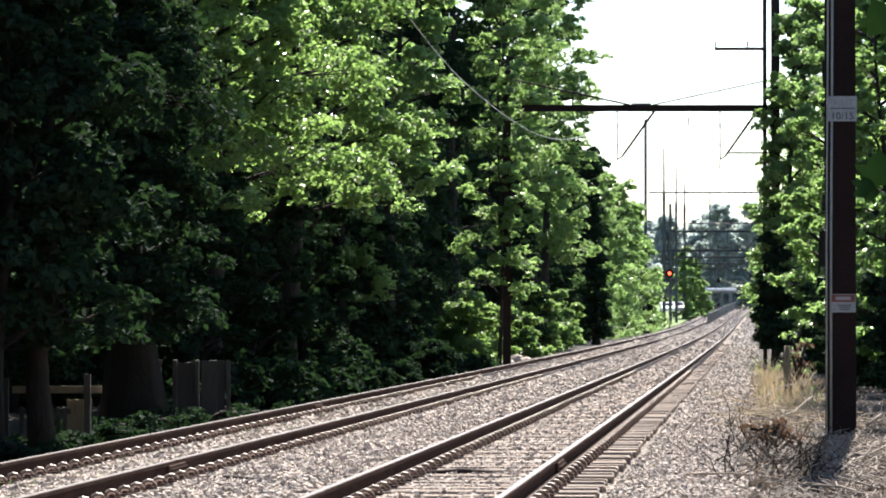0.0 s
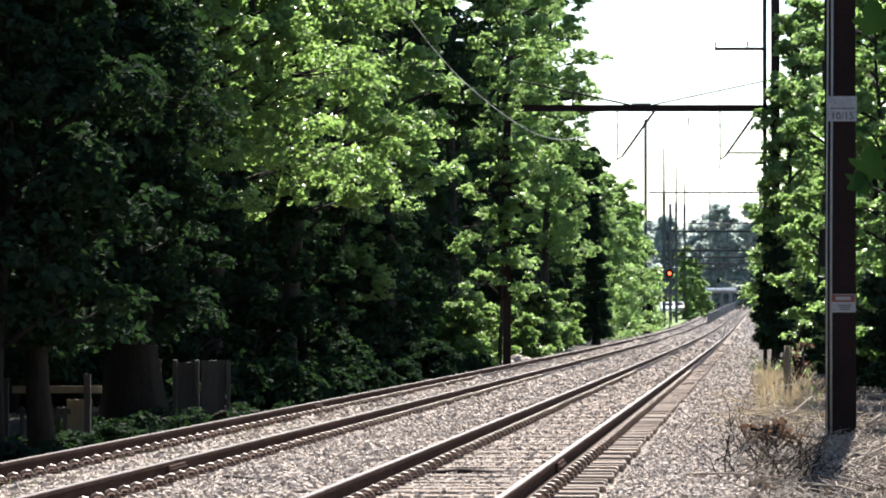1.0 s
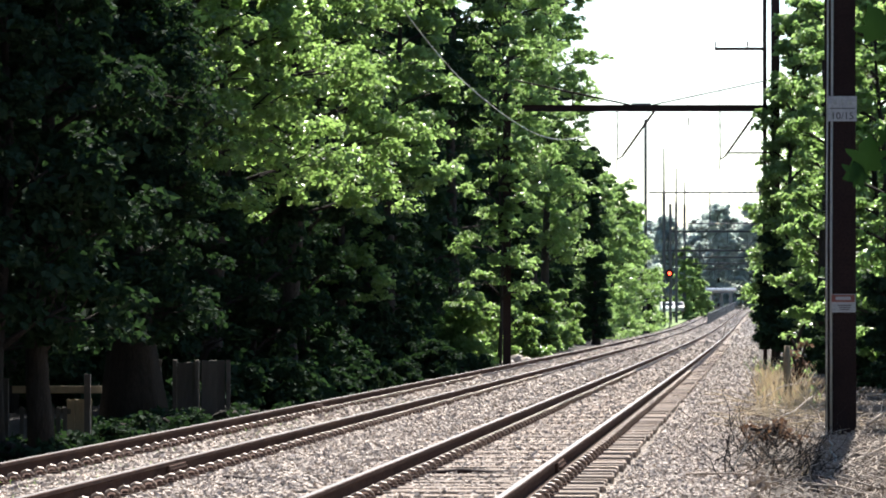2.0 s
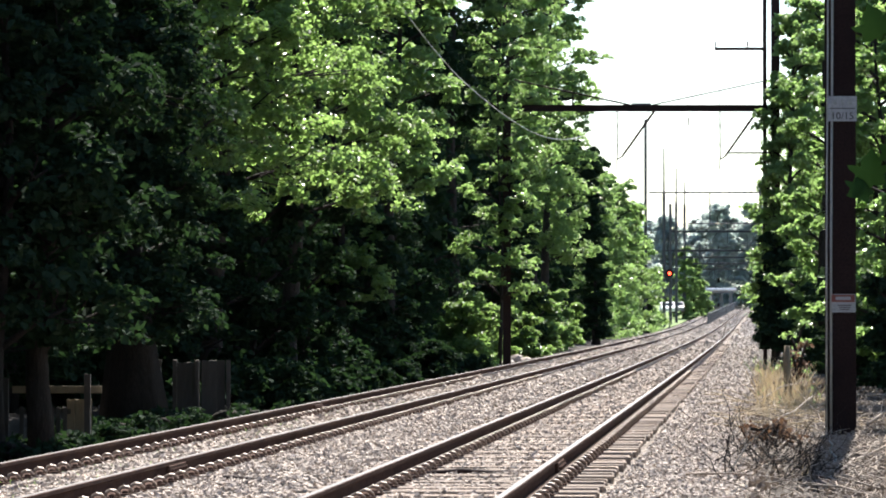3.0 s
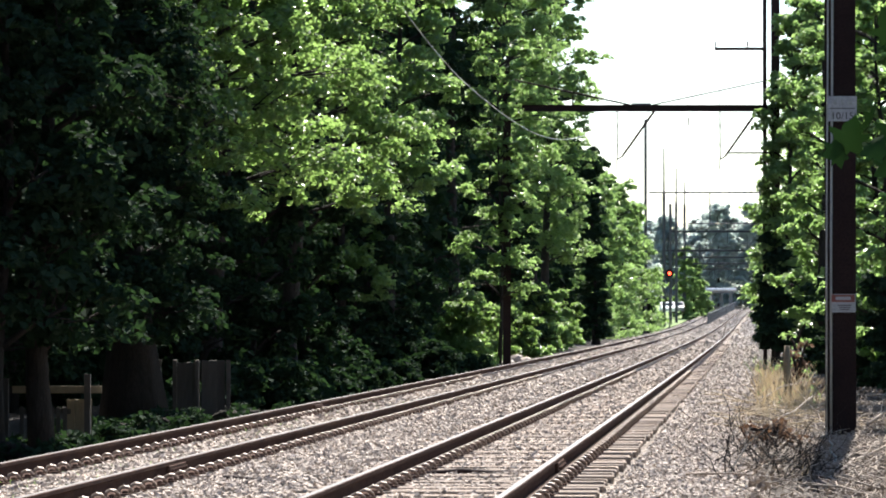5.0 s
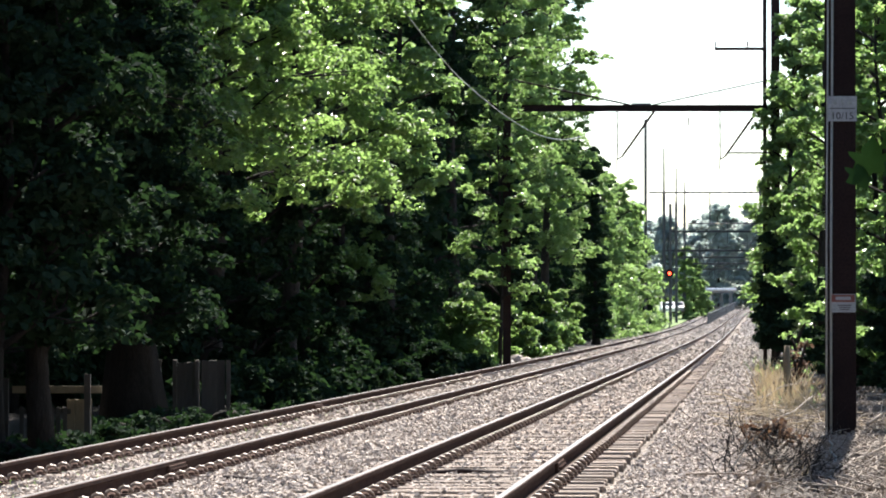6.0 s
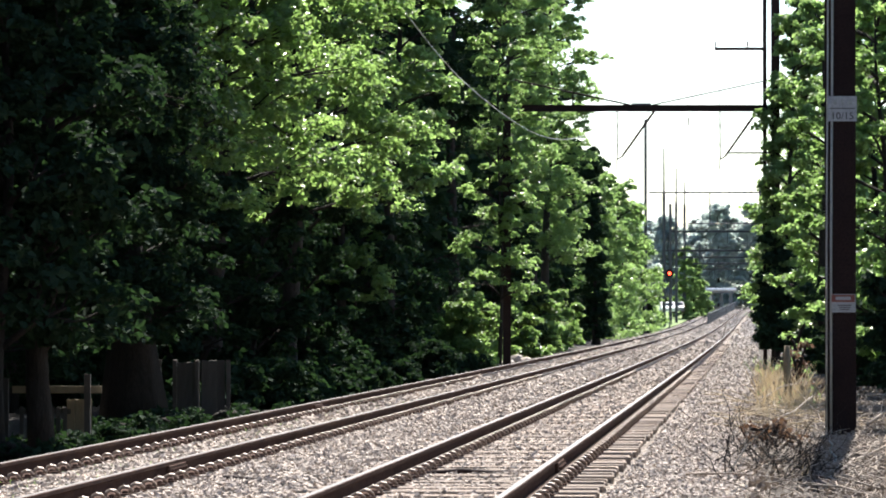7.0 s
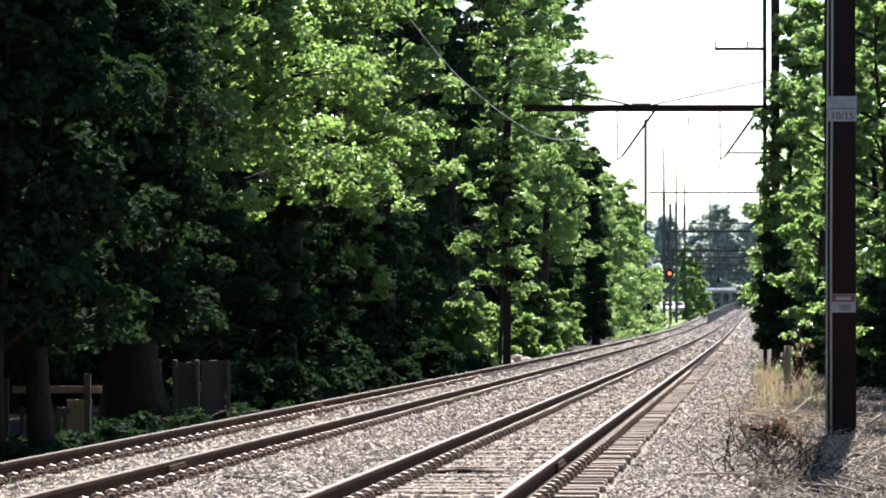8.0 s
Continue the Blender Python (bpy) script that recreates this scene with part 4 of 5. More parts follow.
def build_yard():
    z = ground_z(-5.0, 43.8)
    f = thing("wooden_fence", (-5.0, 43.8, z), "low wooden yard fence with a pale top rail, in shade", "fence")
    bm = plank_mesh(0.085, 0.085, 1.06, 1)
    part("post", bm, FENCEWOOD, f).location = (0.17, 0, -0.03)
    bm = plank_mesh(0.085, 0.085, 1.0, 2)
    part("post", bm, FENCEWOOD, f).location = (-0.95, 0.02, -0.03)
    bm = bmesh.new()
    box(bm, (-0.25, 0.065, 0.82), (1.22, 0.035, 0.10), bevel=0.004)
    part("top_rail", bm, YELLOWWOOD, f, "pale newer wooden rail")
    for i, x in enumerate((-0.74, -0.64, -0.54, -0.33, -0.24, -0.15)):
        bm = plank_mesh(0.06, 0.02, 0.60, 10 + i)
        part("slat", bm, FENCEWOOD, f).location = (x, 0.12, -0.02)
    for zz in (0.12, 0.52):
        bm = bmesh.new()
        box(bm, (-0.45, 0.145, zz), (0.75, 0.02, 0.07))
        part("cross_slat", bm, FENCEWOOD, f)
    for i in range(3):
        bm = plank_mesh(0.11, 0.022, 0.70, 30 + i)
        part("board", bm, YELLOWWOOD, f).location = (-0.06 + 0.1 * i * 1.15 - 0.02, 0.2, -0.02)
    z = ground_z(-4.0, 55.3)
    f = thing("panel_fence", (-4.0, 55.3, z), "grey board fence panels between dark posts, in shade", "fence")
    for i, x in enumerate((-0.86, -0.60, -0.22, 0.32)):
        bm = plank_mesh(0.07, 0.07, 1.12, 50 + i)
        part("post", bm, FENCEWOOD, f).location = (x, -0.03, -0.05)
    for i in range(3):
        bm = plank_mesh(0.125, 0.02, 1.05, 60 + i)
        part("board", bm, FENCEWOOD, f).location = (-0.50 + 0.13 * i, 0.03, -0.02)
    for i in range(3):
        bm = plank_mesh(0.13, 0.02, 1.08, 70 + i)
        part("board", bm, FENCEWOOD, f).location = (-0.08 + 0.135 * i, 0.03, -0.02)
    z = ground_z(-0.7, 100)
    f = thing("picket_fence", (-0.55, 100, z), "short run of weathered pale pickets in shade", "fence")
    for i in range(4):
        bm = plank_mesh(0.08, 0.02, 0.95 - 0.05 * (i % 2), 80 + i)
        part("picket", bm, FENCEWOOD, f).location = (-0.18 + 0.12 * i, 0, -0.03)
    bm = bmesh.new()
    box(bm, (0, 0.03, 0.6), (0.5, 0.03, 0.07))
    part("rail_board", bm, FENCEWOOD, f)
    # boulders and spilled stone at the left gantry column
    for i, (x, y, r) in enumerate(((2.75, 119.5, 0.34), (2.45, 118.0, 0.22), (3.05, 118.6, 0.25), (2.2, 117.0, 0.18), (1.5, 112.5, 0.16), (1.85, 113.5, 0.18))):
        bm = bmesh.new()
        bmesh.ops.create_icosphere(bm, subdivisions=2, radius=r)
        for v in bm.verts:
            v.co *= 1 + 0.3 * noise.noise(v.co * 4 + Vector((i * 7, 0, 0)))
            v.co.z *= 0.75
        ob = new("boulder", bm_mesh("boulder", bm, BALLAST))
        ob.location = (x, y, ground_z(x, y) + r * 0.35)
        tagged(ob, "pale rough boulder lying beside the track", "boulder", "boulders by the gantry")


# ---- brush, dead wood and dry grass by the pole ----
def bent(rng, a, b, r, sag=0.08, n=6):
    a, b = Vector(a), Vector(b)
    out = []
    for i in range(n):
        t = i / (n - 1)
        j = sag * math.sin(math.pi * t)
        out.append(tuple(a.lerp(b, t) + Vector((rng.uniform(-1, 1), rng.uniform(-1, 1), rng.uniform(-0.3, 1))) * j * 0.6))
    return out, [r * (1 - 0.6 * i / (n - 1)) for i in range(n)]


def dead_branch(seed, a, b, r, forks, label="bare dead branch lying on the ground", mat=None):
    rng = random.Random(seed)
    za, zb = ground_z(a[0], a[1]) + a[2], ground_z(b[0], b[1]) + b[2]
    A, B = Vector((a[0], a[1], za)), Vector((b[0], b[1], zb))
    main = bent(rng, (0, 0, 0), tuple(B - A), r, 0.1)
    base = new("dead_branch", tubes_mesh("dead_branch", [main], mat or DEADWOOD, 6))
    base.location = A
    tagged(base, label, "branch", "dead branches by the pole")
    for i in range(forks):
        t = rng.randrange(1, 5)
        s = Vector(main[0][t])
        d = (B - A) * rng.uniform(0.2, 0.45) + Vector((rng.uniform(-.35, .35), rng.uniform(-.5, .5), rng.uniform(-0.02, .35)))
        child("twig", tubes_mesh("twig", [bent(rng, tuple(s), tuple(s + d), r * 0.5, 0.06)], mat or DEADWOOD, 5), base)
    return base


def build_brush():
    rng = random.Random(21)
    # distinct branches: start and end as x, y and height over the ground
    big = [((3.15, 35.5, 0.0), (4.05, 40.5, 0.35), 0.016, 2), ((4.05, 40.5, 0.36), (4.30, 41.5, 0.05), 0.014, 1),
           ((3.1, 35.4, 0.02), (3.2, 35.8, 0.62), 0.010, 2), ((4.6, 47.0, 0.05), (6.3, 55.0, 0.45), 0.016, 0),
           ((4.4, 55, 0.05), (6.2, 58, 0.12), 0.014, 1), ((5.5, 60, 0.1), (7.3, 66, 0.45), 0.012, 1),
           ((4.5, 37.5, 0.06), (6.4, 45.0, 0.12), 0.022, 2), ((4.2, 35.0, 0.05), (5.6, 40.5, 0.2), 0.02, 2),
           ((5.9, 44.8, 0.3), (7.4, 50, 0.75), 0.022, 2), ((6.0, 45.5, 0.7), (7.6, 49, 0.55), 0.014, 1),
           ((3.9, 33.5, 0.03), (5.0, 37.0, 0.1), 0.016, 2), ((2.6, 34.5, 0.03), (3.6, 33.0, 0.1), 0.014, 2),
           ((4.7, 42.5, 0.02), (5.3, 44.0, 0.25), 0.014, 2), ((3.6, 38.2, 0.02), (4.7, 39.5, 0.12), 0.012, 2)]
    for i, (a, b, r, f) in enumerate(big):
        if i < 3:
            dead_branch(200 + i, a, b, r, f + 1, "bare dark branch lying on the ground", BARK)
        else:
            dead_branch(200 + i, a, b, r, f)
    dead_branch(240, (4.71, 38.5, -0.02), (4.60, 38.4, 0.33), 0.022, 0, "pale peeled stick standing in the brush", CABLE)
    for i in range(34):
        y = rng.uniform(31, 52)
        x = line_x(y) + rng.uniform(2.9, 6.2)
        a = rng.uniform(0, 6.28)
        ln = rng.uniform(0.6, 1.7)
        dead_branch(260 + i, (x, y, 0.03), (x + ln * math.cos(a) * 0.8, y + ln * math.sin(a), rng.uniform(0.03, 0.35)), rng.uniform(0.008, 0.018), rng.randrange(0, 3))
    # a low tangle of bare upright stems
    for i in range(44):
        y = rng.uniform(33.2, 40.5)
        x = line_x(y) + rng.uniform(2.2, 3.6)
        dead_branch(300 + i, (x, y, -0.02), (x + rng.uniform(-0.5, 0.5), y + rng.uniform(-0.5, 0.5), rng.uniform(0.12, 0.5)), rng.uniform(0.006, 0.011), 3, "bare dark stem of a dead bramble", BARK)
    # fine twigs, too many to count
    runs = []
    for i in range(4600):
        y = rng.uniform(29, 70) if i < 2600 else rng.uniform(29, 47)
        o = rng.uniform(2.7, 7.5) if i < 2600 else rng.uniform(3.6, 6.0)
        x = line_x(y) + o
        a = rng.uniform(0, 6.28)
        ln = rng.uniform(0.12, 0.5)
        z = ground_z(x, y) + rng.uniform(0, 0.06)
        p = (x, y, z)
        q = (x + ln * math.cos(a), y + ln * math.sin(a), z + rng.uniform(-0.02, 0.16))
        m = tuple((u + v) / 2 + rng.uniform(-.03, .03) for u, v in zip(p, q))
        k = 1.0 if i < 2600 else 1.4
        runs.append(([p, m, q], [0.0075 * k, 0.006 * k, 0.004 * k]))
    tagged(new("twig_litter", tubes_mesh("twig_litter", runs, DEADWOOD, 4)), "tangle of thin dead twigs on the soil", "twigs", kind="stuff")
    # fallen leaves
    r2 = np.random.default_rng(9)
    n = 9500
    y = r2.uniform(27, 95, n)
    o = r2.uniform(2.6, 9.0, n)
    pts = np.array([(line_x(b) + a, b, ground_z(line_x(b) + a, b) + 0.01) for a, b in zip(o, y)])
    pts[:, 2] += r2.uniform(0, 0.04, n)
    v, f = leaf_arrays(r2, pts, r2.normal(scale=0.6, size=(n, 3)), 0.11, 0.0)
    tagged(new("fallen_leaves", mesh_np("fallen_leaves", v, f, FALLEN)), "dry brown fallen leaves on the soil", "fallen leaves", kind="stuff")
    # dry grass and weeds
    blades(r2, 380, (56, 112), (2.7, 3.7), 0.40, STRAW, "dry_grass", "dry straw-coloured grass along the ballast edge")
    blades(r2, 220, (34, 60), (3.0, 6.5), 0.22, STRAW, "dry_grass", "sparse dry grass among dead twigs")
    blades(r2, 230, (60, 84), (2.75, 3.9), 0.75, STRAW, "dry_grass", "tall dry stalks standing by the ballast edge")
    # straw beaten down over the stones
    runs = []
    for i in range(130):
        y = rng.uniform(49, 68)
        x = line_x(y) + rng.uniform(2.3, 4.2)
        a, ln = rng.uniform(-0.9, 0.9) + (math.pi if rng.random() < 0.5 else 0), rng.uniform(0.3, 1.1)
        q = (x + ln * math.cos(a), y + 2.2 * ln * math.sin(a))
        z0, z1 = ground_z(x, y) + rng.uniform(0.02, 0.10), ground_z(*q) + rng.uniform(0.02, 0.22)
        runs.append(([(x, y, z0), ((x + q[0]) / 2, (y + q[1]) / 2, (z0 + z1) / 2 + rng.uniform(0, 0.08)), (q[0], q[1], z1)], [0.007, 0.006, 0.004]))
    tagged(new("fallen_straw", tubes_mesh("fallen_straw", runs, STRAW, 4)), "pale dry straw beaten down over the stones", "straw", kind="stuff")
    blades(r2, 120, (60, 130), (2.6, 4.2), 0.35, LEAF, "green_weeds", "green weeds at the edge of the ballast")
    blades(r2, 900, (22, 60), (-4.4, -2.9), 0.07, LEAF_LIGHT, "green_weeds", "thin green weeds between the rails")
    # an old stub post at the ballast edge
    px, py = 7.27, 68.0
    stub = thing("stub_post", (px, py, ground_z(px, py) - 0.1), "weathered tan wooden stub post in dry grass", "post")
    v, f = tube([(0, 0, 0), (0.01, 0, 0.5), (-0.02, 0, 0.95), (0.0, 0.0, 1.3)], [0.10, 0.085, 0.08, 0.06], 9)
    child("shaft", mesh_np("shaft", v, f, YELLOWWOOD, smooth=True), stub)
    # withered shrub and green shoots by the column
    for nm, x, y, h, c, mat, lab, sd in (("shrub", 4.75, 44.2, 0.42, 0.28, RUSTLEAF, "withered reddish-brown leaves on a broken shrub", 303), ("shrub", 8.2, 76, 1.25, 0.25, RUSTLEAF, "withered reddish-brown shrub beside the ballast", 301), ("shrub", 9.0, 82, 1.9, 0.4, LEAF_LIGHT, "small bright green shrub beside the ballast", 302)):
        tree(nm, x, y, h, c, 0.15, 6, 6, 4, 0.08, mat, lab, sd, 0.015, 0.24, 0.1, 0.9, 0.2, group="shrubs by the ballast", category="shrub")


def blades(rng, n, ys, offs, height, mat, name, label):
    y = rng.uniform(*ys, n)
    o = rng.uniform(*offs, n)
    x = np.array([line_x(b) for b in y]) + o
    z = np.array([ground_z(a, b) for a, b in zip(x, y)]) - 0.02
    p = np.stack([x, y, z], 1)
    h = height * rng.uniform(0.4, 1.3, n)[:, None]
    lean = np.concatenate([rng.normal(scale=0.35, size=(n, 2)), np.ones((n, 1))], 1)
    side = rng.normal(size=(n, 3)) * np.array([1, 0.4, 0])
    side /= np.linalg.norm(side, axis=1)[:, None]
    w = 0.006 if ys[0] < 50 else 0.011
    bow = np.concatenate([rng.normal(scale=0.3, size=(n, 2)), -0.25 * np.ones((n, 1))], 1)
    v = np.stack([p - side * w, p + side * w, p + lean * h * 0.55 + side * w * 0.8, p + lean * h * 0.55 - side * w * 0.8, p + lean * h + bow * h * 0.5], 1)
    f = np.array([(0, 1, 2), (0, 2, 3), (3, 2, 4)])[None] + (np.arange(n) * 5)[:, None, None]
    tagged(new(name, mesh_np(name, v.reshape(-1, 3), f.reshape(-1, 3), mat)), label, name.replace("_", " "), kind="stuff")


# ---- station end of the line ----
def build_far():
    # fence between the tracks
    y0, y1 = 331.0, 620.0
    f = thing("track_fence", (0, 0, 0), "grey steel fence between the two tracks", "fence")
    ys = [y0 + 3.0 * i for i in range(int((y1 - y0) / 3.0) + 1)]
    bm = bmesh.new()
    box(bm, (0, 0, 0.68), (0.09, 0.09, 1.5), bevel=0.01)
    post = bm_mesh("post", bm, STEEL)
    bm = bmesh.new()
    for i in range(20):
        box(bm, (0, 0.15 * i + 0.075, 0.66), (0.02, 0.09, 1.15))
    panel = bm_mesh("panel", bm, STEEL)
    bm = bmesh.new()
    box(bm, (0, 1.5, 1.36), (0.07, 3.0, 0.06))
    rail = bm_mesh("top_rail", bm, WHITE)
    for y in ys:
        x, yy = beside(y, -2.2)
        z = line_z(y) - 0.22
        a = -math.atan(line_dx(y))
        child("post", post, f, (x, yy, z), a)
        child("panel", panel, f, (x, yy, z), a)
        child("top_rail", rail, f, (x, yy, z), a, "light galvanised top rail")
    # signal
    sx, sy = 23.2, 330.0
    z = ground_z(sx, sy)
    s = thing("railway_signal", (sx, sy, z), "railway signal post showing a red light", "signal")
    bm = bmesh.new()
    rod(bm, (0, 0, -0.1), (0, 0, 6.1), 0.07)
    part("post", bm, GANTRY, s)
    zl = 4.80 - z
    bm = bmesh.new()
    rod(bm, (0, -0.12, zl), (0, -0.06, zl), 0.42, seg=20)
    part("backing_disc", bm, POLE, s, "dark round backing plate")
    bm = bmesh.new()
    rod(bm, (0, -0.2, zl), (0, -0.13, zl), 0.17, seg=16)
    part("red_lens", bm, GLOW, s, "glowing red lens")
    bm = bmesh.new()
    box(bm, (0, -0.35, zl + 0.26), (0.5, 0.45, 0.03))
    part("hood", bm, POLE, s)
    for i in range(6):
        bm = bmesh.new()
        rod(bm, (-0.2, 0.12, 0.5 + 0.6 * i), (0.2, 0.12, 0.5 + 0.6 * i), 0.02, seg=5)
        part("rung", bm, STEEL, s)
    # grassy bank
    vs, fs = [], []
    ys = [288 + 6 * i for i in range(40)]
    offs = [-6.3, -7.2, -8.6, -10.5, -13.0, -17, -24]
    hs = [0.02, 0.12, 0.45, 0.9, 1.15, 1.2, 1.1]
    for y in ys:
        for o, h in zip(offs, hs):
            x = line_x(y) + o
            vs.append((x, y, line_z(y) - 0.36 + h * min(1, (y - 285) / 40) + 0.06 * noise.noise((x, y * 0.5, 1))))
    n = len(offs)
    for i in range(len(ys) - 1):
        for j in range(n - 1):
            fs.append((i * n + j + 1, i * n + j, (i + 1) * n + j, (i + 1) * n + j + 1))
    tagged(new("grass_bank", mesh_np("grass_bank", vs, fs, GRASS, smooth=True)), "sunlit green grass bank beside the line", "bank", kind="structure")
    # parked cars on the bank
    for cx, cy, mat, lab in ((28.2, 405.0, WHITE, "white car parked on the bank by the station"), (30.0, 414.0, STEEL, "silver grey car parked on the bank by the station")):
        build_car(cx, cy, line_z(cy) - 0.36 + 1.0, mat, lab)
    # shelter
    gx, gy = 46.9, 553.0
    gz = ground_z(gx, gy)
    sh = thing("station_shelter", (gx, gy, gz), "station shelter with a broad white roof", "shelter")
    bm = bmesh.new()
    box(bm, (0, 0, 3.62), (6.6, 5.0, 0.55), bevel=0.2)
    part("roof", bm, WHITE, sh, "broad white flat roof")
    bm = bmesh.new()
    box(bm, (0, 0, 3.2), (5.6, 4.2, 0.35))
    part("fascia", bm, STEEL, sh)
    for x in (-2.5, -0.8, 0.9, 2.5):
        for y in (-1.8, 1.8):
            bm = bmesh.new()
            box(bm, (x, y, 1.55), (0.22, 0.22, 3.1))
            part("post", bm, STEEL, sh)
    bm = bmesh.new()
    box(bm, (-1.6, 1.2, 1.7), (1.8, 0.15, 2.9))
    part("back_wall", bm, WHITE, sh)
    bm = bmesh.new()
    box(bm, (0, 0, 0.35), (8.0, 7.0, 0.75), bevel=0.03)
    part("platform_slab", bm, BED, sh, "concrete platform slab")
    # low pale platform edge beside the right-hand track
    bm = bmesh.new()
    box(bm, (0, 0, 0.3), (1.6, 9.0, 0.6), bevel=0.04)
    x, y = beside(470, 2.9)
    ob = new("platform_edge", bm_mesh("platform_edge", bm, WHITE))
    ob.location = (x, y, ground_z(x, y))
    tagged(ob, "low pale concrete platform edge beside the track", "platform")


def build_car(x, y, z, mat, label):
    c = thing("car", (x, y, z), label, "car", "parked cars")
    bm = bmesh.new()
    prof = [(-2.1, 0.25), (-2.15, 0.7), (-1.3, 0.9), (-0.6, 1.42), (0.9, 1.45), (1.6, 0.98), (2.1, 0.92), (2.15, 0.3)]
    lo = [bm.verts.new((-0.87, a, b)) for a, b in prof]
    hi = [bm.verts.new((0.87, a, b)) for a, b in prof]
    for i in range(len(prof)):
        j = (i + 1) % len(prof)
        bm.faces.new((lo[i], lo[j], hi[j], hi[i]))
    bm.faces.new(lo[::-1])
    bm.faces.new(hi)
    bmesh.ops.bevel(bm, geom=list(bm.edges), offset=0.07, segments=2, affect='EDGES')
    part("body", bm, mat, c)
    bm = bmesh.new()
    box(bm, (0, -1.0, 1.17), (1.4, 0.02, 0.5), rot=Matrix.Rotation(radians(-53), 4, 'X'))
    part("windscreen", bm, GLASSDARK, c)
    for sx in (-0.8, 0.8):
        for sy in (-1.3, 1.35):
            bm = bmesh.new()
            rod(bm, (sx - 0.1, sy, 0.31), (sx + 0.1, sy, 0.31), 0.31, seg=14)
            part("wheel", bm, INK, c)
        bm = bmesh.new()
        box(bm, (sx * 0.8, -2.14, 0.66), (0.3, 0.06, 0.14))
        part("headlight", bm, WHITE, c)


# ---- leaves hanging in from a near maple ----
NEAR = []


def maple_leaf(bm, c, s, spin, tilt):
    """A lobed leaf, arched along its midrib."""
    ring = [(0, -0.5), (0.08, -0.33), (0.22, -0.36), (0.42, -0.34), (0.38, -0.2), (0.36, -0.08), (0.5, 0.04), (0.54, 0.14), (0.36, 0.14), (0.25, 0.12), (0.26, 0.24), (0.2, 0.34), (0.08, 0.44)]
    ring = ring + [(0.0, 0.58)] + [(-a, b) for a, b in ring[:0:-1]]
    m = Matrix.Translation(c) @ Euler((tilt[0], tilt[1], spin)).to_matrix().to_4x4()

    def at(a, b):
        return m @ Vector((a * s, b * s, (-0.45 * a * a - 0.35 * b * b - 0.12 * abs(a)) * s))
    out = [bm.verts.new(at(a, b)) for a, b in ring]
    inn = [bm.verts.new(at(a * 0.5, b * 0.5)) for a, b in ring]
    mid = bm.verts.new(at(0, 0))
    n = len(ring)
    for i in range(n):
        j = (i + 1) % n
        bm.faces.new((out[i], out[j], inn[j], inn[i]))
        bm.faces.new((inn[i], inn[j], mid))


def near_branch(at, leaves, label):
    b = thing("maple_branch", at, label, "branch")
    rng = random.Random(len(leaves))
    runs = [([(2.35, 0.2, 0.9), (1.6, 0.15, 0.62), (1.0, 0.1, 0.35), (0.5, 0.0, 0.22), (0.15, 0, 0.08)], [0.02, 0.014, 0.008, 0.006, 0.003])]
    child("stem", tubes_mesh("stem", runs, BARK, 5), b)
    for x, z, s, spin in leaves:
        bm = bmesh.new()
        maple_leaf(bm, (x, rng.uniform(-0.05, 0.05), z), s, spin, (radians(90 + rng.uniform(-25, 25)), radians(rng.uniform(-30, 30))))
        part("leaf", bm, MAPLE, b, smooth=True)
    return b


# ---- all things ----
build_ground()
build_near_pole()
build_gantry(114.0, -SPACING - 2.45, 3.45, 8.75, 10.5, 14.5, first=True)
# distance, height of the beam, of the masts and of the thick part of the columns
for gy, bz, top, thick in ((337.0, 7.24, 18.0, 13.5), (361.0, 9.8, 12.9, 99.0), (386.0, 7.28, 18.0, 13.8), (425.0, 7.05, 17.9, 14.9), (500.0, 7.2, 11.0, 99.0)):
    g = ground_z(line_x(gy) + 3.2, gy)
    build_gantry(gy, -SPACING - 3.24, 3.2, bz - line_z(gy), top - g, 12.0 - g, pole_w=0.3, mast_z=thick, jumpers=gy == 361.0)
for gy, bz, top in ((282.0, 11.38, 17.8), (427.0, 12.4, 12.6)):
    build_gantry(gy, -SPACING - 3.24, 3.2, bz - line_z(gy), top - ground_z(line_x(gy) + 3.2, gy), 13.0, pole_w=0.24, pipe=True)
cable("aerial_cable", smooth_pts([(-1.25, 76, 9.03), (-0.87, 80, 8.62), (0.26, 92, 8.15), (1.49, 101, 7.73), (2.58, 108, 7.47), (3.46, 112, 7.32), (4.43, 117, 7.46), (5.44, 123, 7.93)]), 0.017, CABLE, "pale sagging aerial cable in front of the trees")
build_trees()
build_yard()
build_far()
build_brush()
tree("maple_tree", 3.62, 10.0, 8.0, 2.2, 4.2, 10, 40, 14, 0.28, LEAF, "maple tree whose twigs hang beside the standpoint", 500, 0.16, 1.3, 0.3, 0.0, coarse=99, category="tree", lean=(0.0, 0.0), group="maple")
NEAR.append(near_branch((1.34, 9.8, 1.80), [(0.0, 0.0, 0.13, 0.2), (0.07, -0.02, 0.10, -0.5), (0.05, 0.07, 0.11, 1.2), (-0.03, -0.05, 0.10, 0.4), (0.12, 0.05, 0.13, 2.0), (0.14, -0.06, 0.12, -0.2)], "near maple twig with translucent green leaves"))
NEAR.append(near_branch((1.34, 9.8, 2.27), [(0.0, 0.0, 0.13, 0.1), (0.08, 0.03, 0.12, -0.6)], "near maple twig with translucent green leaves"))
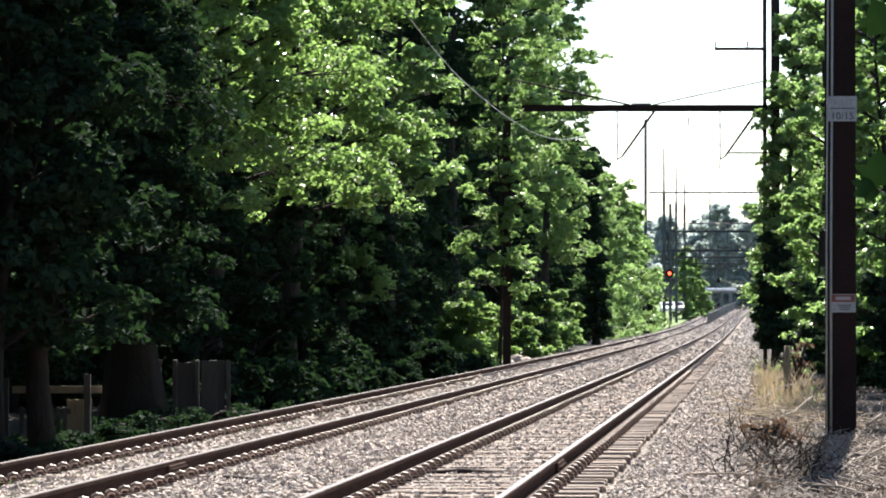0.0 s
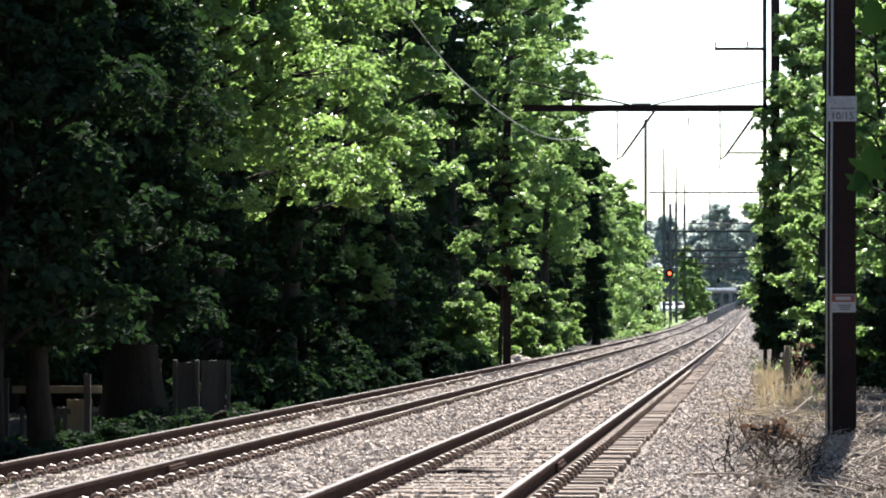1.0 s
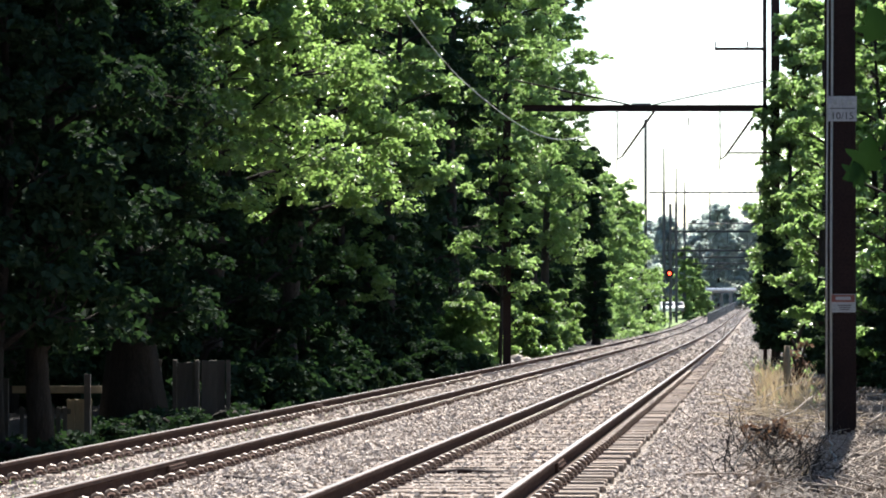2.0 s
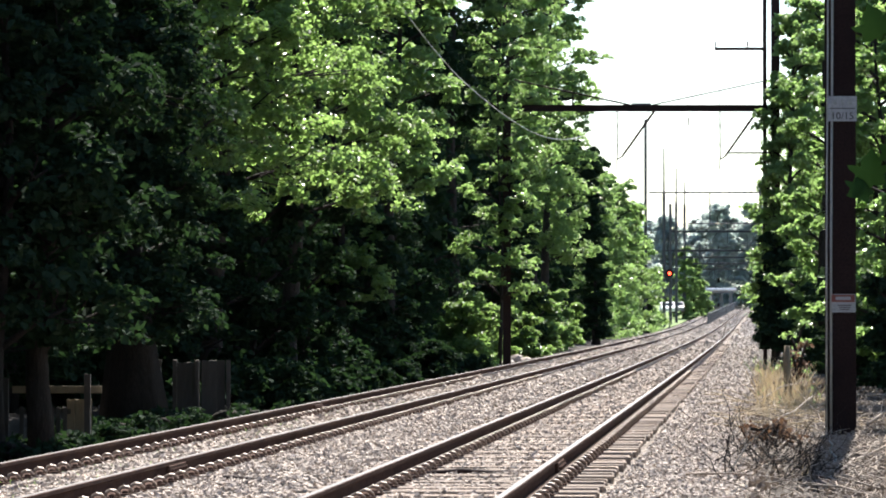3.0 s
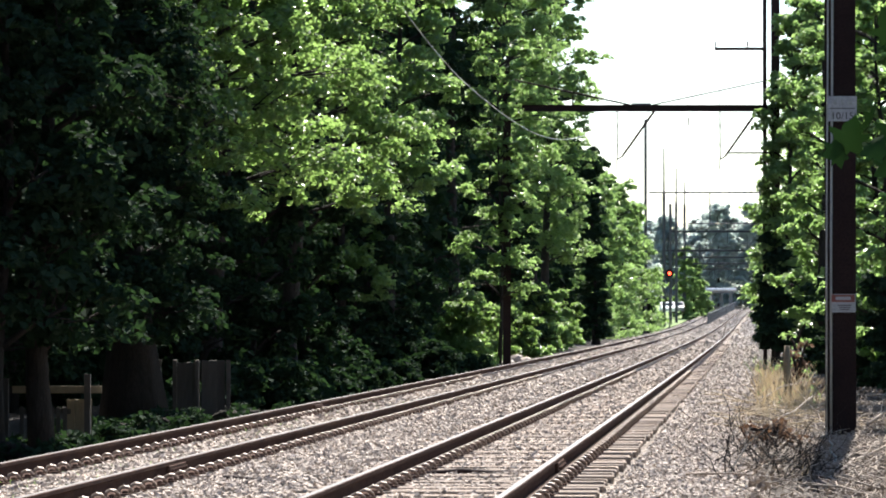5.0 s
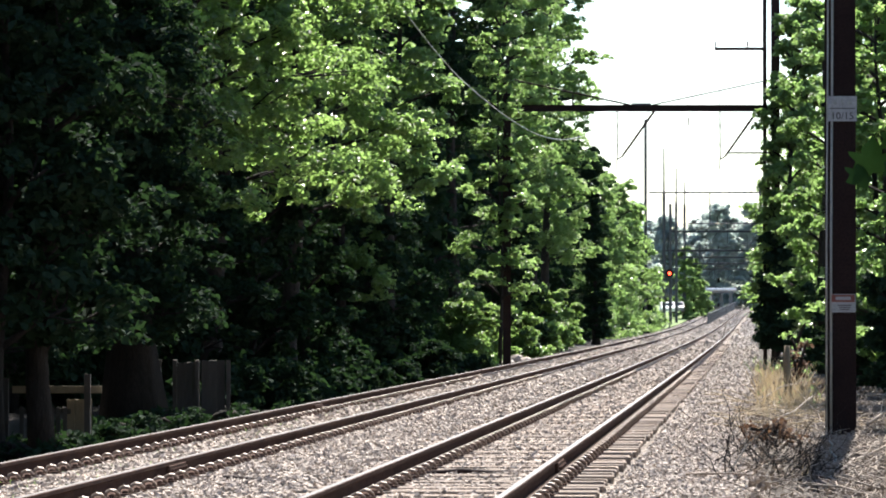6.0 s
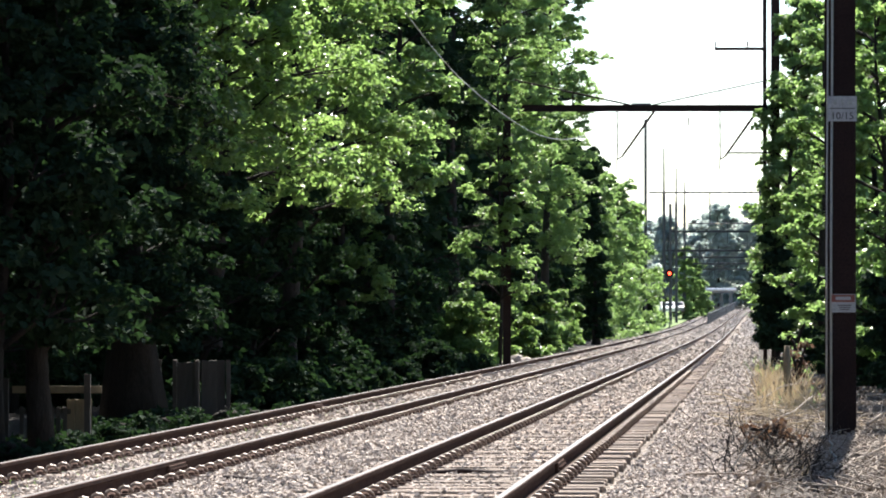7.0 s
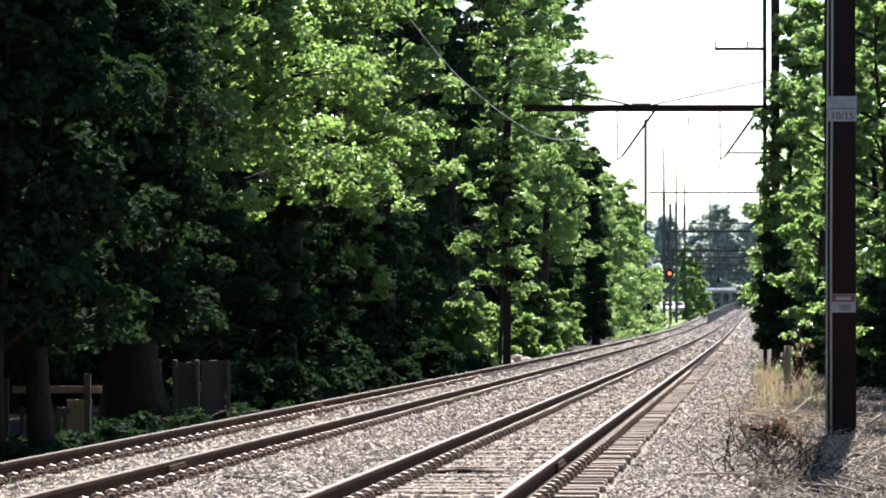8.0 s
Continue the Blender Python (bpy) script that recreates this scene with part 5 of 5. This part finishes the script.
for a, b in (((-2.55, 31.4), (-1.5, 30.5)), ((-0.25, 32.3), (0.62, 32.4))):
    runs = [([(a[0], a[1], line_z(a[1]) - 0.20), ((a[0] + b[0]) / 2, (a[1] + b[1]) / 2, line_z(a[1]) - 0.165), (b[0], b[1], line_z(b[1]) - 0.20)], [0.035] * 3)]
    tagged(new("conduit", tubes_mesh("conduit", runs, POLE, 8)), "dark conduit lying half buried across the ballast", "conduit", "conduits across the tracks")
TIES, RAIL_CLIP = tie_meshes(), clip_mesh()
for side in (0, 1):
    build_track(side, TIES, RAIL_CLIP)
build_stones()


# ---- what moves ----
def motions():
    for ob, o, swing, ph in SWAYING:
        rows = []
        for i in range(13):
            t = 8.0 * i / 12
            a = swing * (0.6 * math.sin(1.9 * t + ph) + 0.4 * math.sin(3.7 * t + 1.7 * ph))
            b = swing * (0.6 * math.sin(2.3 * t + 2.1 * ph) + 0.4 * math.sin(4.3 * t + ph))
            rows.append((t, pose(*o, a, b, 0.6 * a)))
        walk(ob, rows)
    # the near twigs swing in and out in the wind: seconds, x, z, tilt
    swing = [(0.0, 1.33, 1.80, 0), (0.5, 1.31, 1.80, 2), (1.0, 1.31, 1.82, 0), (1.5, 1.30, 1.86, 4), (2.1, 1.30, 1.84, 2), (2.8, 1.30, 1.80, 0), (3.1, 1.315, 1.80, -2), (3.4, 1.325, 1.78, -3), (3.7, 1.315, 1.82, 2), (4.0, 1.28, 1.85, 8),
             (4.4, 1.27, 1.88, 10), (4.7, 1.235, 1.92, 14), (5.2, 1.26, 1.89, 8), (5.8, 1.30, 1.87, 4), (6.1, 1.32, 1.83, 0), (6.4, 1.38, 1.85, -4), (7.0, 1.43, 1.84, -6), (8.0, 1.43, 1.84, -5)]
    walk(NEAR[0], [(t, pose(x, 9.8, z, 0, a, 0)) for t, x, z, a in swing])
    walk(NEAR[1], [(t, pose(x, 9.8, z, 0, a, 0)) for t, x, z, a in ((0.0, 1.34, 2.27, 0), (1.0, 1.325, 2.27, 3), (2.0, 1.33, 2.25, 0), (2.8, 1.32, 2.25, 2), (3.1, 1.33, 2.25, 0), (3.5, 1.345, 2.26, -2), (4.5, 1.365, 2.24, -4), (6.0, 1.39, 2.26, -6), (8.0, 1.40, 2.26, -6))])


motions()
